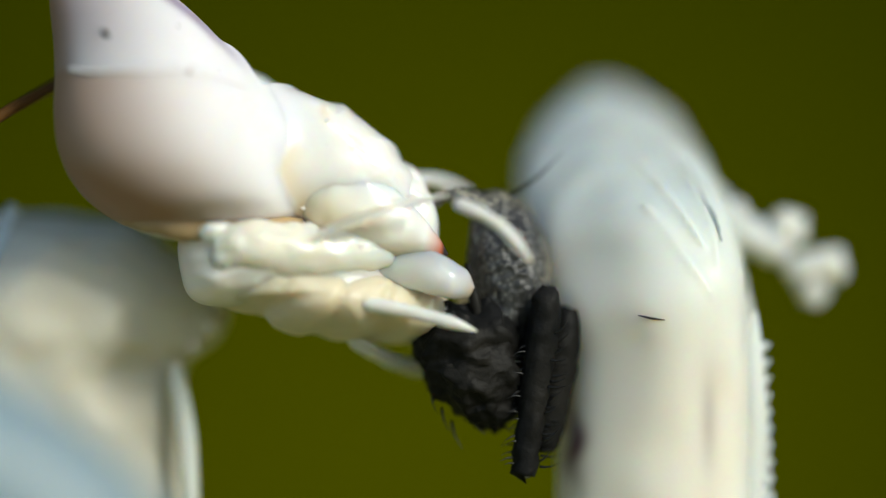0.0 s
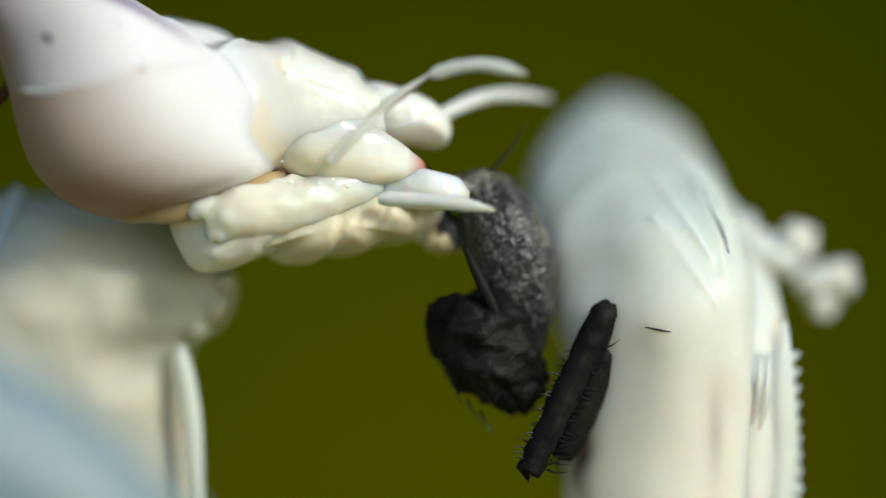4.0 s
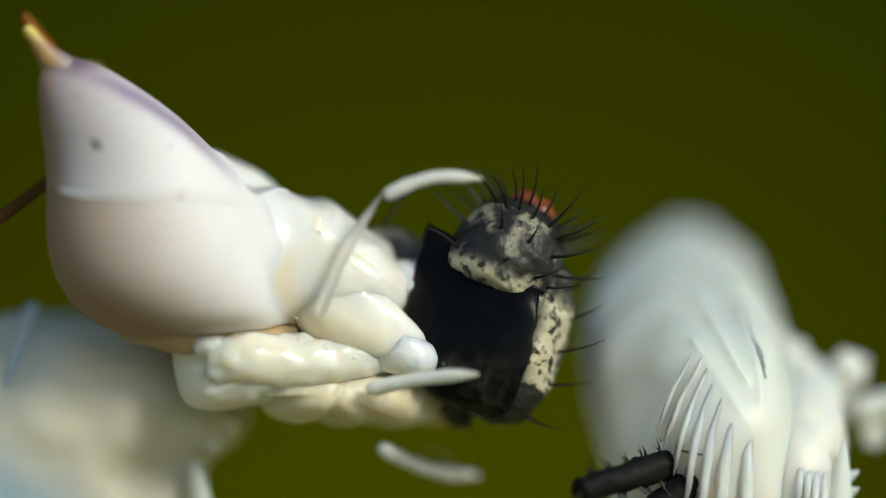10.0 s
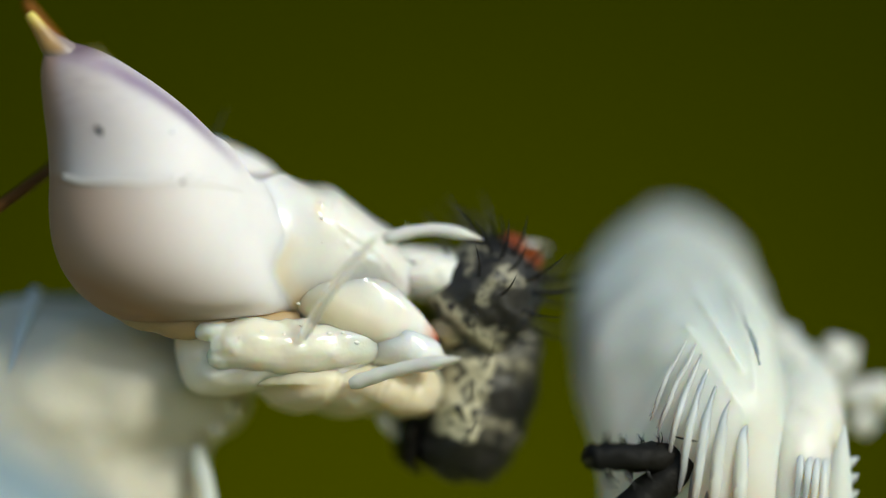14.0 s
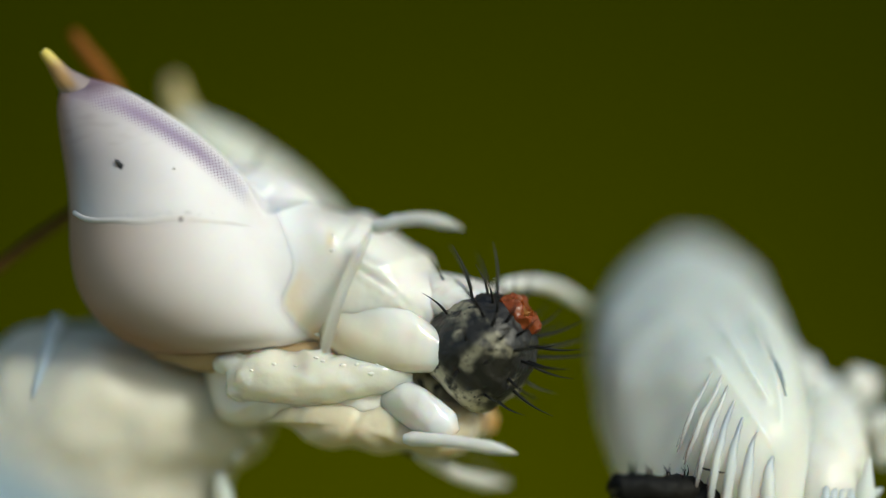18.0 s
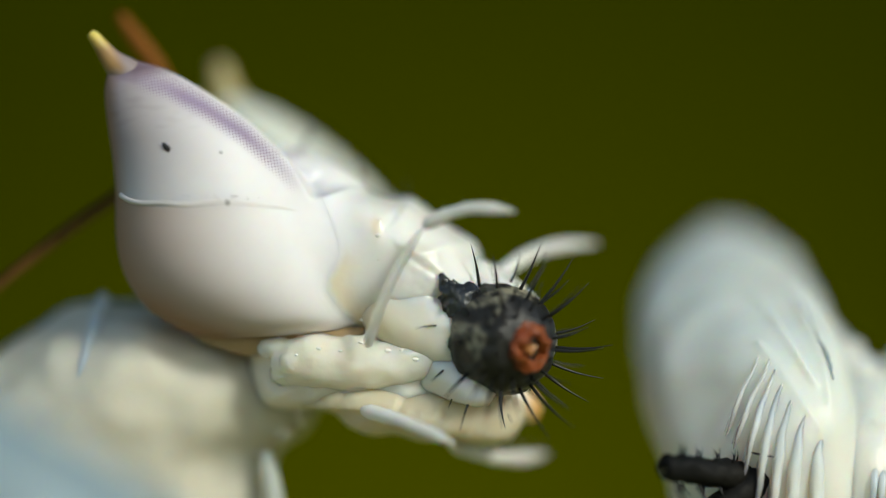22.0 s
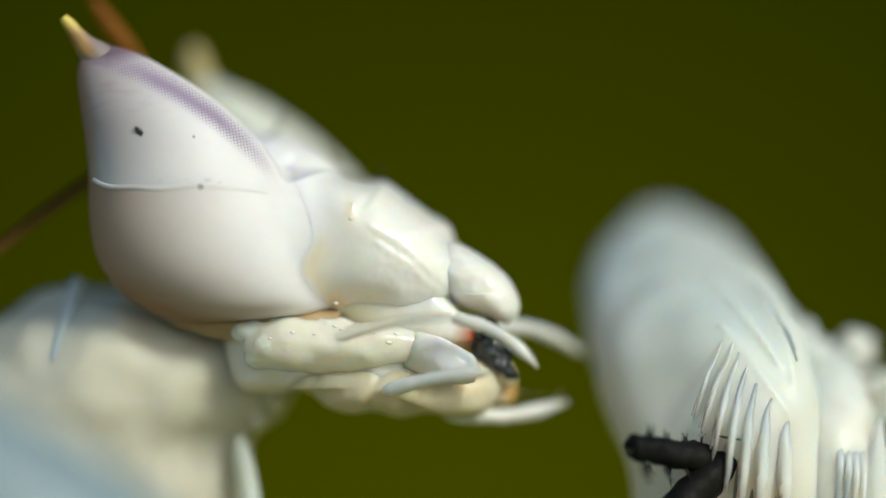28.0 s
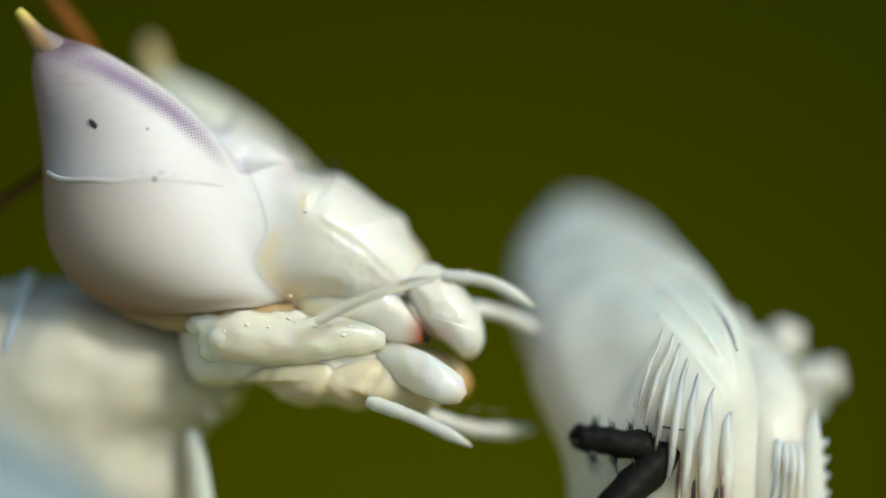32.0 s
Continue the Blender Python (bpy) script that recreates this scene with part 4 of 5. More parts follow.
flank_g = local(loft([(-84, -96, 40, -110, 0, 40), (-102, -50, 84, -60, 0, 78), (-96, 0, 92, 0, 0, 84), (-72, 50, 92, 60, 0, 76), (-30, 92, 76, 104, 0, 56), (10, 118, 50, 124, 0, 22)], n=50, m=50)).shake(16, 40, 51).shake(9, 13, 9)
flank = part("thorax_flank", flank_g, BLACK, fly, "black ragged furry thorax flank", HERE)
bristles(flank, [(-70 + 17 * i, 60 + 12 * ((i * 7) % 5), -20 + 9 * (i % 4), 95 - 6 * i, -10, 0.35 + 0.1 * (i % 3)) for i in range(9)])

# last scraps at the mouth
scrap_g = local(fuse([blob(0, 0, 0, 40, 34, 26, 24, 18, 12, 18, 5), tube([(-10, 0, -8, 22), (-22, -30, -14, 14), (-28, -56, -14, 5)], n=12, m=14), tube([(10, 10, -8, 18), (44, 22, -10, 10), (64, 18, -8, 3)], n=12, m=14)], 2.5, 2)).shake(8, 15, 7)
scrap = part("scrap", scrap_g, TORN, fly, "last dark scrap of the fly", HERE)
crumb = part("crumb", local(blob(0, 0, 0, 30, 26, 26, 22, 16, 7, 22, 8)), PALEBIT, fly, "pale shred of fly flesh", HERE)

# hind leg, torn off and stuck in the spines
femur_g = local(tube([(-140, -4, 0, 14), (-134, -4, 0, 22), (-90, -3, 0, 24), (0, 0, 0, 26), (90, 3, 0, 28), (170, 5, 0, 27), (200, 6, 0, 12)], n=24, m=40)).shake(5, 20, 2).shake(2, 7, 3)
stuck = part("hind_leg", femur_g, BLACK, fly, "torn black bristly leg caught in the spines", HERE)
part("torn_end", local(blob(-135, -4, 0, 9, 15, 15, 16, 12, 5, 9, 3)), GRISTLE, stuck, "pale torn end", HERE)
rnd_leg = random.Random(12)
bristles(stuck, [(-120 + 9.5 * i, 21 + 5 * rnd_leg.random(), -16 + 8 * (i % 5), 60 + 50 * rnd_leg.random(), -20, 0.22 + 0.22 * rnd_leg.random()) for i in range(26)]
         + [(-120 + 10 * i, -23, -14 + 9 * (i % 4), -60 - 50 * rnd_leg.random(), -20, 0.14 + 0.14 * rnd_leg.random()) for i in range(22)])
shin = part("shin", local(tube([(-120, 0, 0, 10), (-105, 0, 0, 26), (0, 0, 0, 32), (90, 0, 0, 30), (140, 0, 0, 16)], n=20, m=30)).shake(5, 22, 5), BLACK, fly, "black folded shin held by the spines", HERE)


# ---- what moves ----
SPOTS = [
    (0.0, 192, 61), (0.5, 250, 60), (1.0, 195, 71), (1.5, 198, 89), (2.0, 244, 97), (2.5, 218, 81), (3.0, 219, 102), (3.5, 101, 85),
    (5.5, 57, 161), (6.0, 111, 178), (6.5, 244, 152), (7.0, 248, 186), (7.5, 206, 202), (8.0, 184, 227), (8.5, 176, 235), (9.0, 161, 235),
    (9.5, 183, 265), (10.0, 178, 258), (10.5, 132, 242), (11.0, 111, 227), (11.5, 108, 199), (12.0, 105, 204), (12.5, 140, 210), (13.0, 155, 279),
    (13.5, 169, 234), (14.0, 181, 233), (14.5, 180, 224), (16.5, 181, 217), (17.0, 202, 279), (17.5, 225, 288), (18.0, 213, 292), (18.5, 216, 296),
    (19.0, 202, 279), (19.5, 199, 233), (20.0, 243, 285), (20.5, 297, 265), (21.0, 296, 280), (21.5, 306, 274), (22.0, 296, 262), (22.5, 277, 239),
    (23.0, 273, 217), (23.5, 245, 236), (24.0, 240, 254), (24.5, 248, 240), (25.0, 257, 239), (25.5, 248, 233), (27.5, 227, 240), (28.0, 248, 234),
    (28.5, 270, 243), (29.0, 240, 239), (29.5, 231, 243), (30.0, 213, 234), (30.5, 216, 230), (31.0, 194, 237), (31.5, 159, 245), (32.0, 167, 221),
]
# turn of the head about the upright, and its drift along the view
YAW = [(0, 16, -90, -14), (1, 16, -100, -9), (2, 16, -150, -7), (3, 16, -110, -2), (3.5, 16, -110, -3), (5.5, 16, -150, -3), (9, 16, -150, -3), (10.5, 16, -110, -3), (11, 16, -90, -3), (14.5, 16, -90, -3), (16.5, 11, -50, -2), (17.5, 1, 0, 0), (18, 0, 0, 0), (32, 0, 0, 0)]
NOD = [(0, 0.5), (0.5, 2.5), (1, 5.5), (1.5, 9), (2, 9.5), (2.5, 7), (3, 6), (3.5, -15), (5.5, -1), (6, 0), (9, 0), (14.5, 0), (19, -0.5), (23, 0.5), (28, 0), (32, 0)]
# foreleg: seconds, shift right, shift down, turn, twist about the upright
LEG_ROWS = [(0, -16, -85, 0, -2), (0.5, -88, -100, 0, -2), (1, -36, -93, 0, -2), (1.5, -102, -150, 0, -2), (2, -64, -186, 0, -2), (2.5, -29, -128, 0, -2), (3, -79, -133, 0, -2), (3.5, -15, -35, 0, -2), (5.5, -12, -27, 2, -7), (6, -8, -22, 2, -7), (7, 22, -21, 2, -8), (9, 26, -24, 2, -8),
            (10, 20, -18, 2, -7.5), (11, 18, -10, 2, -7), (13, 8, -15, 2, -6.5), (16.5, -1, -8, 2, -5.5), (19, 14, -5, 2, -4.5), (21, 14, 2, 1.5, -4), (23, 12, 4, 1, -3.5), (25, 8, -1, 0, -1), (28, 0, 0, 0, 0), (30, -12, -1, 0, 2), (32, -22, -6, 0, 4)]
# shin lobe against the foreleg: it is folded in behind at first
SHIN = [(0, -84, 25, 40), (3.5, -84, 25, 40), (5.5, -14, 0, 10), (9, -8, 0, 0), (13, 5, 0, 0), (28, 5, 0, 0), (32, 0, 0, 0)]


def along(table, t):
    return [float(np.interp(t, [r[0] for r in table], [r[k] for r in table])) for k in range(1, len(table[0]))]


def plan(t, x, y):
    """A place seen at t, carried back to the plan."""
    sx, sy = along(SWAY, t)
    return x - sx + 435, y - sy + 749


def head_at(t):
    x, y = plan(t, *along(SPOTS, t))
    yaw, drift, tilt = along(YAW, t)
    return Matrix.Translation(P(x, y, drift + 75)) @ pose(0, 0, 0, 0, along(NOD, t)[0], 0) @ pose(0, 0, 0, tilt, 0, 0) @ pose(0, 0, 0, 0, 0, yaw) @ Matrix.Translation(-P(248, 234, 75)) @ Matrix.Translation(P(*HEAD_AT))


def leg_at(t):
    dx, dy, turn, twist = along(LEG_ROWS, t)
    x, y, d = LEG_AT
    return Matrix.Translation(P(x + dx, y + dy, d)) @ pose(0, 0, 0, 0, turn, 0) @ pose(0, 0, 0, 0, 0, twist)


ROOT = Matrix.Translation(P(300, 900, 250))


def rod(t, base, tip, length, d, away=-0.8):
    """A pose for a rod of fixed length that starts at base and points to tip; it leans towards the lens when it looks short."""
    bx, by = plan(t, *base)
    tx, ty = plan(t, *tip)
    flat = math.hypot(tx - bx, ty - by)
    if flat > length:
        bx, by = tx + (bx - tx) * length / flat, ty + (by - ty) * length / flat
    lean = math.degrees(math.acos(min(1.0, flat / length)))
    return Matrix.Translation(P(bx, by, d)) @ pose(0, 0, 0, 0, math.degrees(math.atan2(ty - by, tx - bx)), 0) @ pose(0, 0, 0, 0, 0, lean * away)


def mouth_depth(t):
    """How far the mouth has moved along the view with the head's turn and drift."""
    yaw, drift, tilt = along(YAW, t)
    return drift + 420 * math.sin(radians(yaw)) + 330 * math.sin(radians(tilt))


def in_head(t, m):
    return head_at(t).inverted() @ m


def head_point(t, x, y):
    """Where a place of the head's plan shows at t."""
    p = head_at(t) @ Matrix.Translation(-P(*HEAD_AT)) @ P(x, y, 0)
    sx, sy = along(SWAY, t)
    return p.x / S + 784 + sx - 435, 441 - p.z / S + sy - 749


# feelers: seconds, elbow, tip
NEAR_PALP = [(0, 790, 345, 940, 465), (1, 740, 335, 880, 425), (2, 760, 395, 940, 465), (3, 770, 360, 900, 425), (3.5, 786, 129, 947, 137), (5.5, 580, 300, 745, 310), (6, 600, 295, 770, 315), (7, 745, 385, 935, 335), (8, 682, 403, 854, 394), (9, 700, 405, 860, 415), (10, 673, 350, 854, 319),
             (11, 654, 400, 804, 362), (12, 645, 409, 816, 419), (13, 690, 490, 855, 530), (14, 666, 425, 854, 425), (16.5, 735, 356, 907, 347), (17, 654, 415, 801, 425), (18, 660, 406, 810, 406), (19, 690, 400, 865, 405), (20, 760, 437, 885, 415), (21, 720, 425, 875, 425),
             (22, 751, 400, 904, 378), (23, 770, 345, 915, 318), (24, 700, 360, 866, 328), (25, 790, 405, 937, 435), (28, 800, 562, 950, 650), (29, 790, 545, 910, 565), (30, 760, 497, 930, 545), (31, 830, 468, 1000, 498), (32, 780, 490, 945, 545)]
FAR_PALP = [(0, 720, 340, 800, 350), (1, 695, 320, 815, 270), (2, 740, 390, 820, 320), (3, 760, 330, 850, 300), (3.5, 850, 200, 960, 190), (5.5, 740, 400, 850, 340), (6, 780, 395, 885, 350), (7, 860, 420, 960, 400), (9, 800, 420, 900, 400), (11, 800, 410, 870, 360), (11.5, 790, 440, 850, 410), (12, 770, 480, 840, 460), (12.5, 780, 500, 850, 480), (13, 830, 520, 930, 500), (14, 840, 480, 940, 450), (16.5, 900, 470, 985, 480),
            (18, 930, 520, 1010, 540), (19, 970, 510, 1070, 535), (20, 980, 540, 1040, 560), (21, 945, 555, 1050, 545), (22, 930, 480, 1040, 440), (23, 930, 490, 1045, 450), (24, 900, 450, 1030, 410), (25, 900, 480, 1010, 485), (28, 905, 600, 1022, 630), (29, 900, 575, 1030, 620), (30, 905, 565, 1020, 590), (31, 885, 530, 1045, 482), (32, 850, 570, 990, 615)]
LIP_PALP = [(0, 640, 535, 845, 585), (1, 600, 575, 800, 635), (2, 640, 640, 830, 680), (3, 670, 580, 870, 550), (3.5, 700, 340, 900, 360), (5.5, 480, 595, 650, 615), (6, 525, 605, 695, 630), (7, 640, 660, 800, 640), (8, 620, 670, 790, 660), (9, 655, 672, 870, 645), (10, 650, 690, 820, 665), (11, 520, 710, 700, 720), (12, 540, 640, 720, 620), (13, 605, 712, 775, 665), (14, 620, 680, 790, 640), (16.5, 660, 660, 850, 690), (17, 690, 745, 877, 757), (18, 715, 776, 890, 798),
            (19, 690, 740, 880, 800), (20, 680, 760, 800, 770), (21, 590, 750, 650, 800), (23, 665, 672, 750, 675), (25, 655, 685, 745, 720), (28, 680, 692, 815, 668), (29, 720, 705, 908, 675), (30, 710, 683, 908, 650), (31, 715, 720, 925, 785), (32, 650, 710, 815, 780)]
FAR_LIP = [(0, 620, 600, 770, 660), (1, 640, 660, 785, 735), (2, 680, 710, 860, 760), (3, 680, 620, 830, 665), (3.5, 750, 400, 900, 420), (6, 560, 640, 650, 680), (9, 660, 740, 850, 765), (11, 600, 790, 750, 870), (13, 640, 780, 750, 860), (16.5, 690, 740, 830, 790), (17, 700, 780, 850, 830), (19, 740, 800, 900, 868), (20, 780, 790, 960, 820), (21, 760, 840, 920, 890), (22, 800, 790, 960, 810), (23, 830, 762, 1002, 775), (25, 830, 775, 992, 788), (28, 790, 735, 1005, 715), (29, 780, 745, 995, 732), (30, 750, 735, 955, 715), (31, 800, 765, 985, 815), (32, 750, 735, 945, 765)]
GALEA = [(0, 848, 495), (1, 775, 595), (2, 820, 640), (3, 815, 535), (3.5, 870, 330), (5.5, 660, 540), (6, 715, 550), (9, 780, 620), (13, 770, 650), (16.5, 800, 690), (17, 808, 742), (18, 812, 765), (19, 862, 650), (20, 900, 660), (21, 760, 700), (23, 800, 640), (25, 858, 680), (28, 850, 662), (29, 865, 665), (30, 805, 648), (31, 888, 712), (32, 826, 700)]

# fly pieces: seconds, right, down, away, turn, yaw
END_ROWS = [(0, 1160, 640, 470, -60, 40), (2, 1150, 580, 470, -60, 40), (3.5, 1180, 690, 470, -60, 40), (5.5, 800, 440, 60, -50, 54), (6, 832, 458, 60, -50, 54), (7, 940, 452, 60, -55, 52), (8, 896, 428, 56, -60, 50), (9, 868, 440, 60, -60, 40), (10, 905, 440, 70, -62, 14), (11, 860, 615, 90, -25, 0), (12, 805, 530, 140, -40, 10), (13, 868, 580, 90, -55, 0), (14, 870, 510, 150, -50, 0), (16.5, 880, 480, 70, -62, -8),
            (17, 868, 540, 45, -68, -14), (18, 862, 610, 40, -42, -16), (19, 895, 545, 40, -74, -12), (20, 915, 525, 40, -85, -10), (21, 850, 706, -10, 0, -12), (22, 893, 605, -10, 14, -58), (23, 868, 622, 20, 22, -46), (24, 888, 640, 50, 0, -35), (25, 862, 640, 150, 10, -20), (27.5, 690, 540, 195, 0, 0), (28, 650, 500, 200, 0, 0), (32, 500, 430, 205, 0, 0)]
FRONT_ROWS = [(0, 1160, 780, 460, -80, 10), (2, 1150, 720, 460, -80, 10), (3.5, 1180, 830, 460, -80, 10), (5.5, 745, 610, 100, -60, 10), (6, 765, 625, 100, -58, 10), (7, 880, 630, 100, -64, 10), (8, 865, 600, 100, -66, 10), (9, 862, 600, 100, -74, 10), (10, 890, 580, 100, -72, 10), (11, 790, 720, 140, -38, 0), (12, 755, 700, 210, -68, 0), (13, 850, 735, 160, -80, 0), (14, 840, 690, 220, -76, 0), (16.5, 830, 600, 150, -80, 0),
              (17, 785, 645, 165, -78, 0), (18, 775, 645, 180, -72, 0), (19, 785, 655, 190, -78, 0), (20, 700, 570, 190, -110, 0), (21, 600, 480, 205, -150, 0), (28, 520, 430, 205, -55, 0), (32, 440, 420, 205, -55, 0)]
# how far the front of the abdomen has rolled about its own length
BELLY_ROLL = [(0, 0), (9.5, 0), (10.5, -40), (11, -85), (32, -85)]
SHIELD_ROWS = [(0, 893, 515, 110, 6, 0), (0.5, 860, 505, 110, 6, 0), (1, 872, 508, 100, 4, 0), (1.5, 880, 440, 80, 0, 0), (2, 880, 430, 40, 0, 0), (2.5, 915, 430, 70, -4, 0), (3, 872, 458, 110, -6, 0), (3.5, 930, 490, 110, -6, 0), (5.5, 690, 540, 110, -20, 0), (6, 735, 560, 110, -20, 0), (7, 820, 590, 110, -20, 0), (8, 780, 570, 120, -20, 0), (9, 775, 570, 120, -20, 0), (10, 740, 560, 150, -20, 0), (11, 470, 480, 190, 20, 0), (32, 430, 417, 205, 35, 0)]
FLANK_ROWS = [(0, 835, 640, 60, 0, 0), (0.5, 800, 640, 60, 0, 0), (1, 815, 640, 60, 0, 0), (1.5, 830, 600, 60, 0, 0), (2, 860, 570, 70, -10, 0), (2.5, 890, 610, 70, -8, 0), (3, 860, 590, 70, -10, 0), (3.5, 900, 640, 75, -10, 0), (5.5, 650, 680, 90, -12, 0), (6, 705, 705, 90, -10, 0), (7, 830, 690, 95, -6, 0), (9, 850, 675, 100, 0, 0), (10, 860, 620, 110, 0, 0), (11, 720, 650, 150, 10, 0), (12, 620, 560, 180, 30, 0), (32, 440, 430, 205, 30, 0)]
SCRAP_ROWS = [(0, 860, 540, 120, 0, 0), (6, 720, 500, 130, 0, 0), (13, 800, 640, 130, 0, 0), (20, 780, 560, 150, 0, 0), (21, 790, 600, 130, -30, 0), (22, 818, 535, -20, -10, 0), (23, 845, 535, -10, 0, 0), (24, 838, 690, -10, -60, 0), (25, 842, 530, 30, -70, 0), (27.5, 868, 612, 85, 20, 0), (28, 872, 620, 90, 30, 0), (29, 868, 622, 90, 40, 0), (30, 850, 630, 110, 40, 0), (31, 810, 610, 150, 40, 0), (32, 790, 600, 170, 40, 0)]
CRUMB_ROWS = [(0, 840, 540, 110, 0, 0), (6, 700, 520, 130, 0, 0), (19, 820, 640, 120, 0, 0), (20, 860, 690, 90, 0, 0), (21, 800, 640, 120, 0, 0), (24, 850, 700, 120, 0, 0), (25, 900, 700, 100, 60, 0), (27.5, 880, 650, 120, 0, 0), (28, 885, 665, 130, 0, 0), (29, 850, 650, 150, 0, 0), (32, 780, 600, 190, 0, 0)]
STUCK_ROWS = [(0, 945, 705, 20, -84, 0), (0.5, 915, 700, 20, -80, 0), (1, 920, 690, 20, -83, 0), (1.5, 860, 660, 20, -84, 0), (2, 925, 610, 20, -80, 0), (2.5, 955, 640, 20, -80, 0), (3, 915, 655, 20, -84, 0), (3.5, 960, 740, 20, -80, 0)]
# the torn end of the stuck leg later on: seconds, right, down, away, turn
STUB = [(5.5, 826, 792, -20, -18, 0), (6, 900, 808, -20, -19, 0), (7, 1056, 806, -20, -17, 0), (8, 995, 838, -20, -17, 0), (9, 988, 850, -20, -17, 0), (10, 1000, 873, -20, -17, 0), (11, 940, 838, -20, -16, 0), (11.5, 935, 808, -20, -14, 0), (12, 937, 770, -20, -2, 0), (13, 985, 848, -20, -2, 0), (14, 1015, 806, -20, 0, 0),
        (16.5, 1013, 792, -20, 2, 0), (17, 1036, 848, -20, 2, 0), (19, 1050, 843, -20, 3, 0), (21, 1143, 838, -20, 4, 0), (23, 1118, 775, -20, 8, 0), (25, 1103, 790, -20, 8, 0), (28, 1088, 785, -20, 8, 0), (30, 1046, 785, -20, 8, 0), (32, 992, 768, -20, 7, 0)]


def chunk(t, x, y, d, turn, yaw):
    px, py = plan(t, x, y)
    return Matrix.Translation(P(px, py, d)) @ pose(0, 0, 0, 0, turn, 0) @ pose(0, 0, 0, 0, 0, yaw)


def follow(table, start=-1):
    """Rows at all sway times; between the table's own times a piece keeps its place against the head."""
    own = [r[0] for r in table]
    out = []
    for t in sorted(set(own) | {s[0] for s in SWAY if s[0] > start}):
        j = max(i for i, o in enumerate(own) if o <= t)
        a, b = table[j], table[min(j + 1, len(table) - 1)]
        f = 0.0 if b[0] == a[0] else (t - a[0]) / (b[0] - a[0])
        pa, pb = plan(a[0], a[1], a[2]), plan(b[0], b[1], b[2])
        sx, sy = along(SWAY, t)
        x, y = pa[0] + (pb[0] - pa[0]) * f + sx - 435, pa[1] + (pb[1] - pa[1]) * f + sy - 749
        row = [t, x, y]
        for k in range(3, len(a), 2) if len(a) == 5 else ():
            qa, qb = plan(a[0], a[k], a[k + 1]), plan(b[0], b[k], b[k + 1])
            row += [qa[0] + (qb[0] - qa[0]) * f + sx - 435, qa[1] + (qb[1] - qa[1]) * f + sy - 749]
        if len(a) == 6:
            row += [a[k] + (b[k] - a[k]) * f for k in (3, 4, 5)]
        out.append(tuple(row))
    return out


def motions():
    times = [r[0] for r in SPOTS]
    walk(head, [(t, ROOT.inverted() @ head_at(t)) for t in times])
    leg_times = sorted({r[0] for r in LEG_ROWS})
    walk(foreleg, [(t, ROOT.inverted() @ leg_at(t)) for t in leg_times])
    walk(tibia, [(t, ROOT.inverted() @ leg_at(t) @ Matrix.Translation(Vector((x * S, d * S, -y * S)))) for t, x, y, d in ((r[0], *along(SHIN, r[0])) for r in LEG_ROWS)])
    # the spines lie folded against the leg while it grips, and stand out later
    for ob in COMB:
        o = P(*ORIGIN[ob.name]) - P(*LEG_AT)
        walk(ob, [(t, Matrix.Translation(o) @ Matrix.Translation((0, 90 * S * a / 40, 0)) @ pose(0, 0, 0, a, 0, 0)) for t, a in ((0, 40), (3.5, 38), (5.5, 26), (7, 24), (8, 18), (9, 1.5), (11, 0.5), (13, 0), (20, 0), (32, 0))])
    # feelers and lobes, in the head's space
    base_rows, tip_rows = [], []
    for t, ex, ey, tx, ty in follow(NEAR_PALP):
        b = head_point(t, 596, 598)
        base_rows.append((t, in_head(t, rod(t, b, (ex, ey), 235, mouth_depth(t) - 62))))
        tip_rows.append((t, in_head(t, rod(t, (ex, ey), (tx, ty), 175, mouth_depth(t) - 84))))
    walk(near_base, base_rows)
    walk(near_tip, tip_rows)
    for ob, table, length, d, away in ((far_palp, [(t, bx - 0.6 * (tx - bx), by - 0.6 * (ty - by), tx, ty) for t, bx, by, tx, ty in FAR_PALP], 260, 150, 0.8), (lip_palp, LIP_PALP, 210, -18, -0.5), (far_lip_palp, FAR_LIP, 235, 120, 0.9)):
        walk(ob, [(t, in_head(t, rod(t, (bx, by), (tx, ty), length, mouth_depth(t) + d, away))) for t, bx, by, tx, ty in follow(table)])
    rows = []
    for t, tx, ty in follow([r for r in GALEA]):
        bx, by = head_point(t, GALEA_AT[0], GALEA_AT[1])
        turn = math.degrees(math.atan2(ty - by, tx - bx)) - math.degrees(math.atan2(663 - 610, 874 - 560))
        nod = along(NOD, t)[0]
        slide = max(-40, min(60, math.hypot(tx - bx, ty - by) - 318)) * S
        rows.append((t, Matrix.Translation(P(*GALEA_AT) - P(*HEAD_AT)) @ pose(0, 0, 0, 0, max(-28, min(28, turn - nod)), 0) @ Matrix.Translation((slide * 0.98, 0, -slide * 0.18))))
    walk(galea, rows)
    walk(labium, [(t, Matrix.Translation(P(*LABIUM_AT) - P(*HEAD_AT) + Vector((18 * S, 0, -drop * S))) @ pose(0, 0, 0, 0, a, 0)) for t, drop, a in
                  ((0, -8, -2), (1, -8, 0), (2, -14, 0), (3, -20, -4), (3.5, -20, -4), (6, -26, -3), (9, -26, -2), (13, -24, -1), (17, -14, 1), (19, -14, 2), (21, -12, 2), (25, -12, 0), (28, -14, -1), (32, -14, -1))])
    skin = np.array([P(*p) - P(*HEAD_AT) for p in eye_g.v[::2]])
    rows = []
    for t in times:
        m = np.array(head_at(t))
        v = skin @ m[:3, :3].T + m[:3, 3]
        p = P(*plan(t, *along(SPOTS, t)), 0)
        close = np.argpartition((v[:, 0] - p.x) ** 2 + (v[:, 2] - p.z) ** 2, 12)[:12]
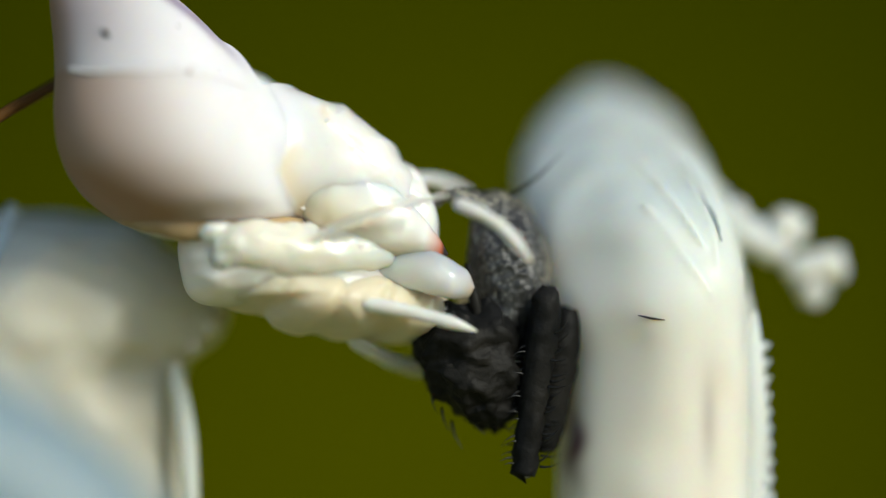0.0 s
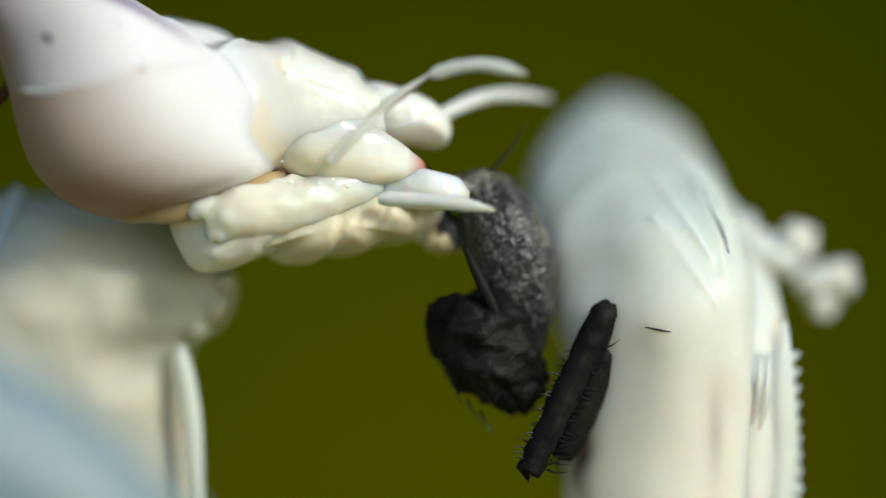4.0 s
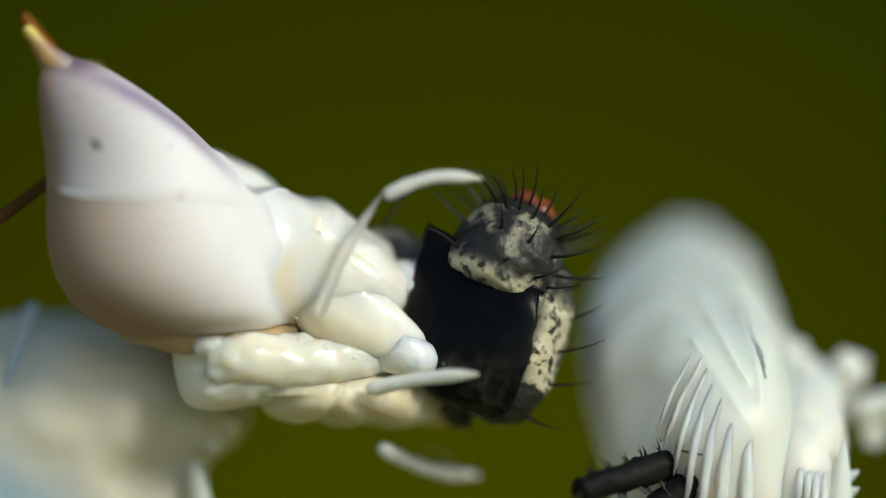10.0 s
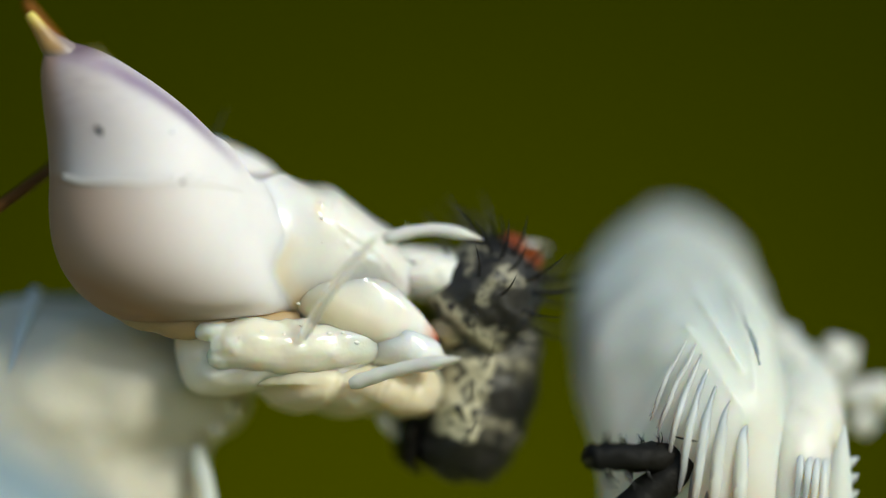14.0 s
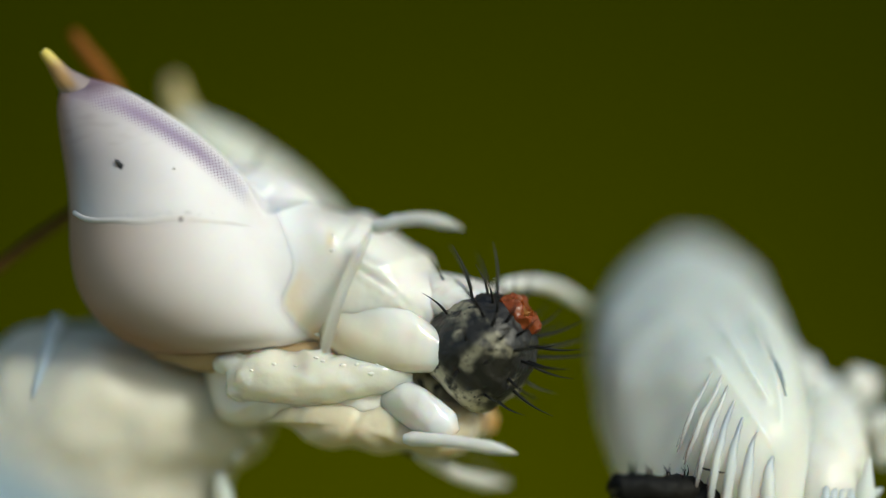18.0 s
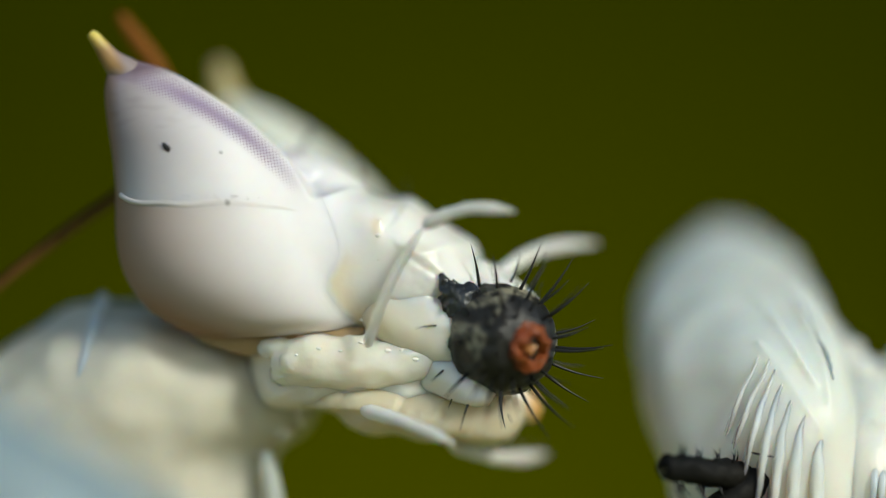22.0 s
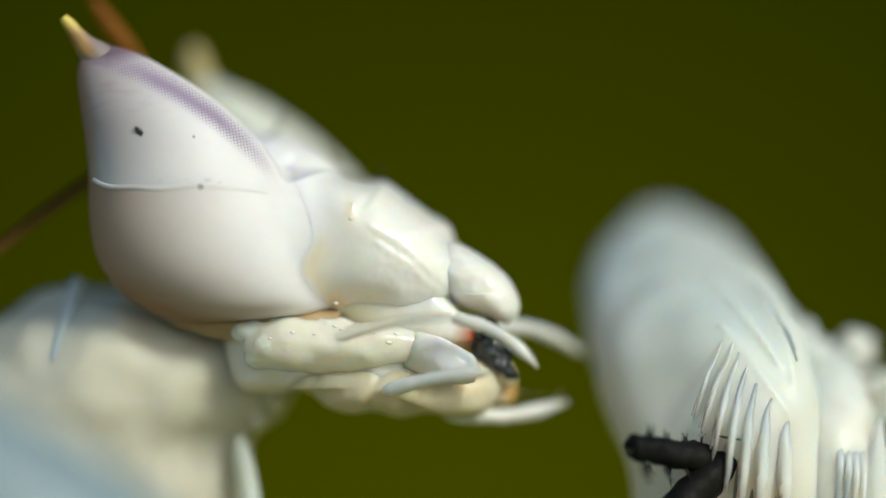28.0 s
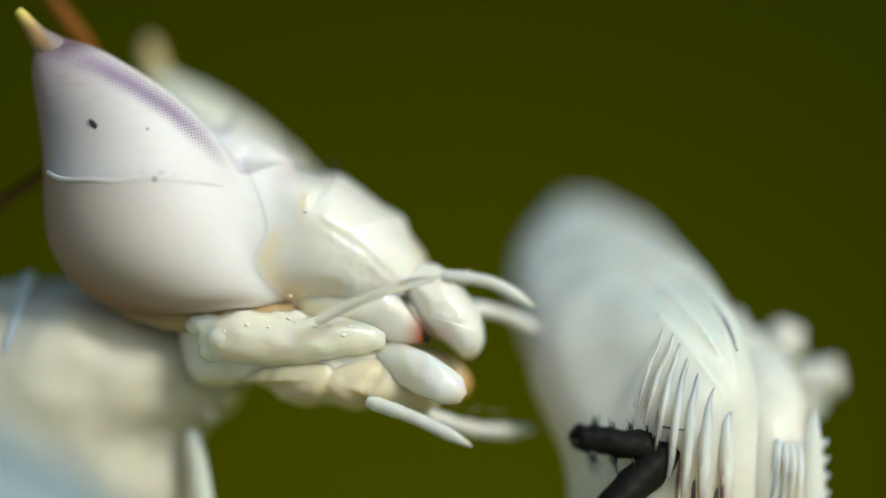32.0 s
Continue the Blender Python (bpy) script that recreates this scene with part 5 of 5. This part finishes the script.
        rows.append((t, in_head(t, Matrix.Translation((p.x, v[close, 1].min() - 0.6 * S, p.z)))))
    walk(pupil, rows)
    # jaws open and close while it chews
    chew = [(0.5 * k, 3.5 * math.sin(k * 1.9) + 2) for k in range(65)]
    walk(mandible, [(t, Matrix.Translation(P(*MAND_AT) - P(*HEAD_AT) + Vector((-8, 44, 0)) * S * max(0.0, min(1.0, (t - 25) / 2.5))) @ pose(0, 0, 0, 0, a, 0)) for t, a in chew])
    walk(labrum, [(t, Matrix.Translation(P(labrum_at[0] + dx, labrum_at[1] + dy, labrum_at[2]) - P(*HEAD_AT)) @ pose(0, 0, 0, 0, a, 0)) for t, a, dx, dy in
                  [(0, 35, 0, 0), (1, 28, 0, 0), (2, 5, 0, 0), (3, 29, 0, 0), (3.5, 0, 0, 0), (6, -8, 0, 0), (9, -30, 0, 0), (13, -27, 0, 0), (17, -25, 0, 0), (18, -20, 0, 0), (19, -35, 0, 0), (20, -18, 0, 0), (21, 18, 0, 0), (22, 0, 0, 0), (23, -2, 0, 0), (25, -15, 0, 0),
                   (28, 0, 0, 0), (29, 0, 0, 0), (30, 6, 22, 16), (31, 13, 44, 40), (32, 16, 46, 52)]])
    for ob, table, gone, rest in ((abdomen_end, END_ROWS, 28.2, (600, 470, 190, 0)), (abdomen_front, FRONT_ROWS, 20.4, (520, 440, 205, -180)), (thorax_shield, SHIELD_ROWS, 10.9, (500, 438, 200, -15)), (flank, FLANK_ROWS, 12.4, (495, 435, 200, 30)),
                                  (scrap, SCRAP_ROWS, 31.6, (760, 560, 130, 40)), (crumb, CRUMB_ROWS, 30.4, (740, 560, 150, 0))):
        rows = [(r[0], chunk(*r) @ pose(0, 0, 0, along(BELLY_ROLL, r[0])[0] if ob is abdomen_front else 0, 0, 0)) for r in follow(table) if r[0] <= gone]
        home = Matrix.Translation(P(*rest[:3]) - P(*HEAD_AT)) @ pose(0, 0, 0, 0, rest[3], 0)
        rows += [(t, head_at(t) @ home) for t in times if t > gone]
        walk(ob, rows)
    rows = [(r[0], chunk(*r)) for r in STUCK_ROWS]
    for t, x, y, d, turn, yaw in follow(STUB, 5):
        rows.append((t, chunk(t, x + 140 * math.cos(radians(turn)), y + 140 * math.sin(radians(turn)) + 4, d, turn, 34)))
    walk(stuck, rows)
    rows = [(r[0], chunk(r[0], r[1] + 38, r[2] - 20, 60, r[4] + 4, 0)) for r in STUCK_ROWS]
    hold = leg_at(28).inverted() @ chunk(28, 1226, 872, -24, -42, 16)
    for t in sorted({r[0] for r in LEG_ROWS if r[0] > 5} | {8, 12, 14.5, 17}):
        aside = max(0.0, min(1.0, (11 - t) / 3))
        rows.append((t, leg_at(t) @ Matrix.Translation(Vector((55, 30, 0)) * S * aside) @ hold))
    walk(shin, rows)


motions()
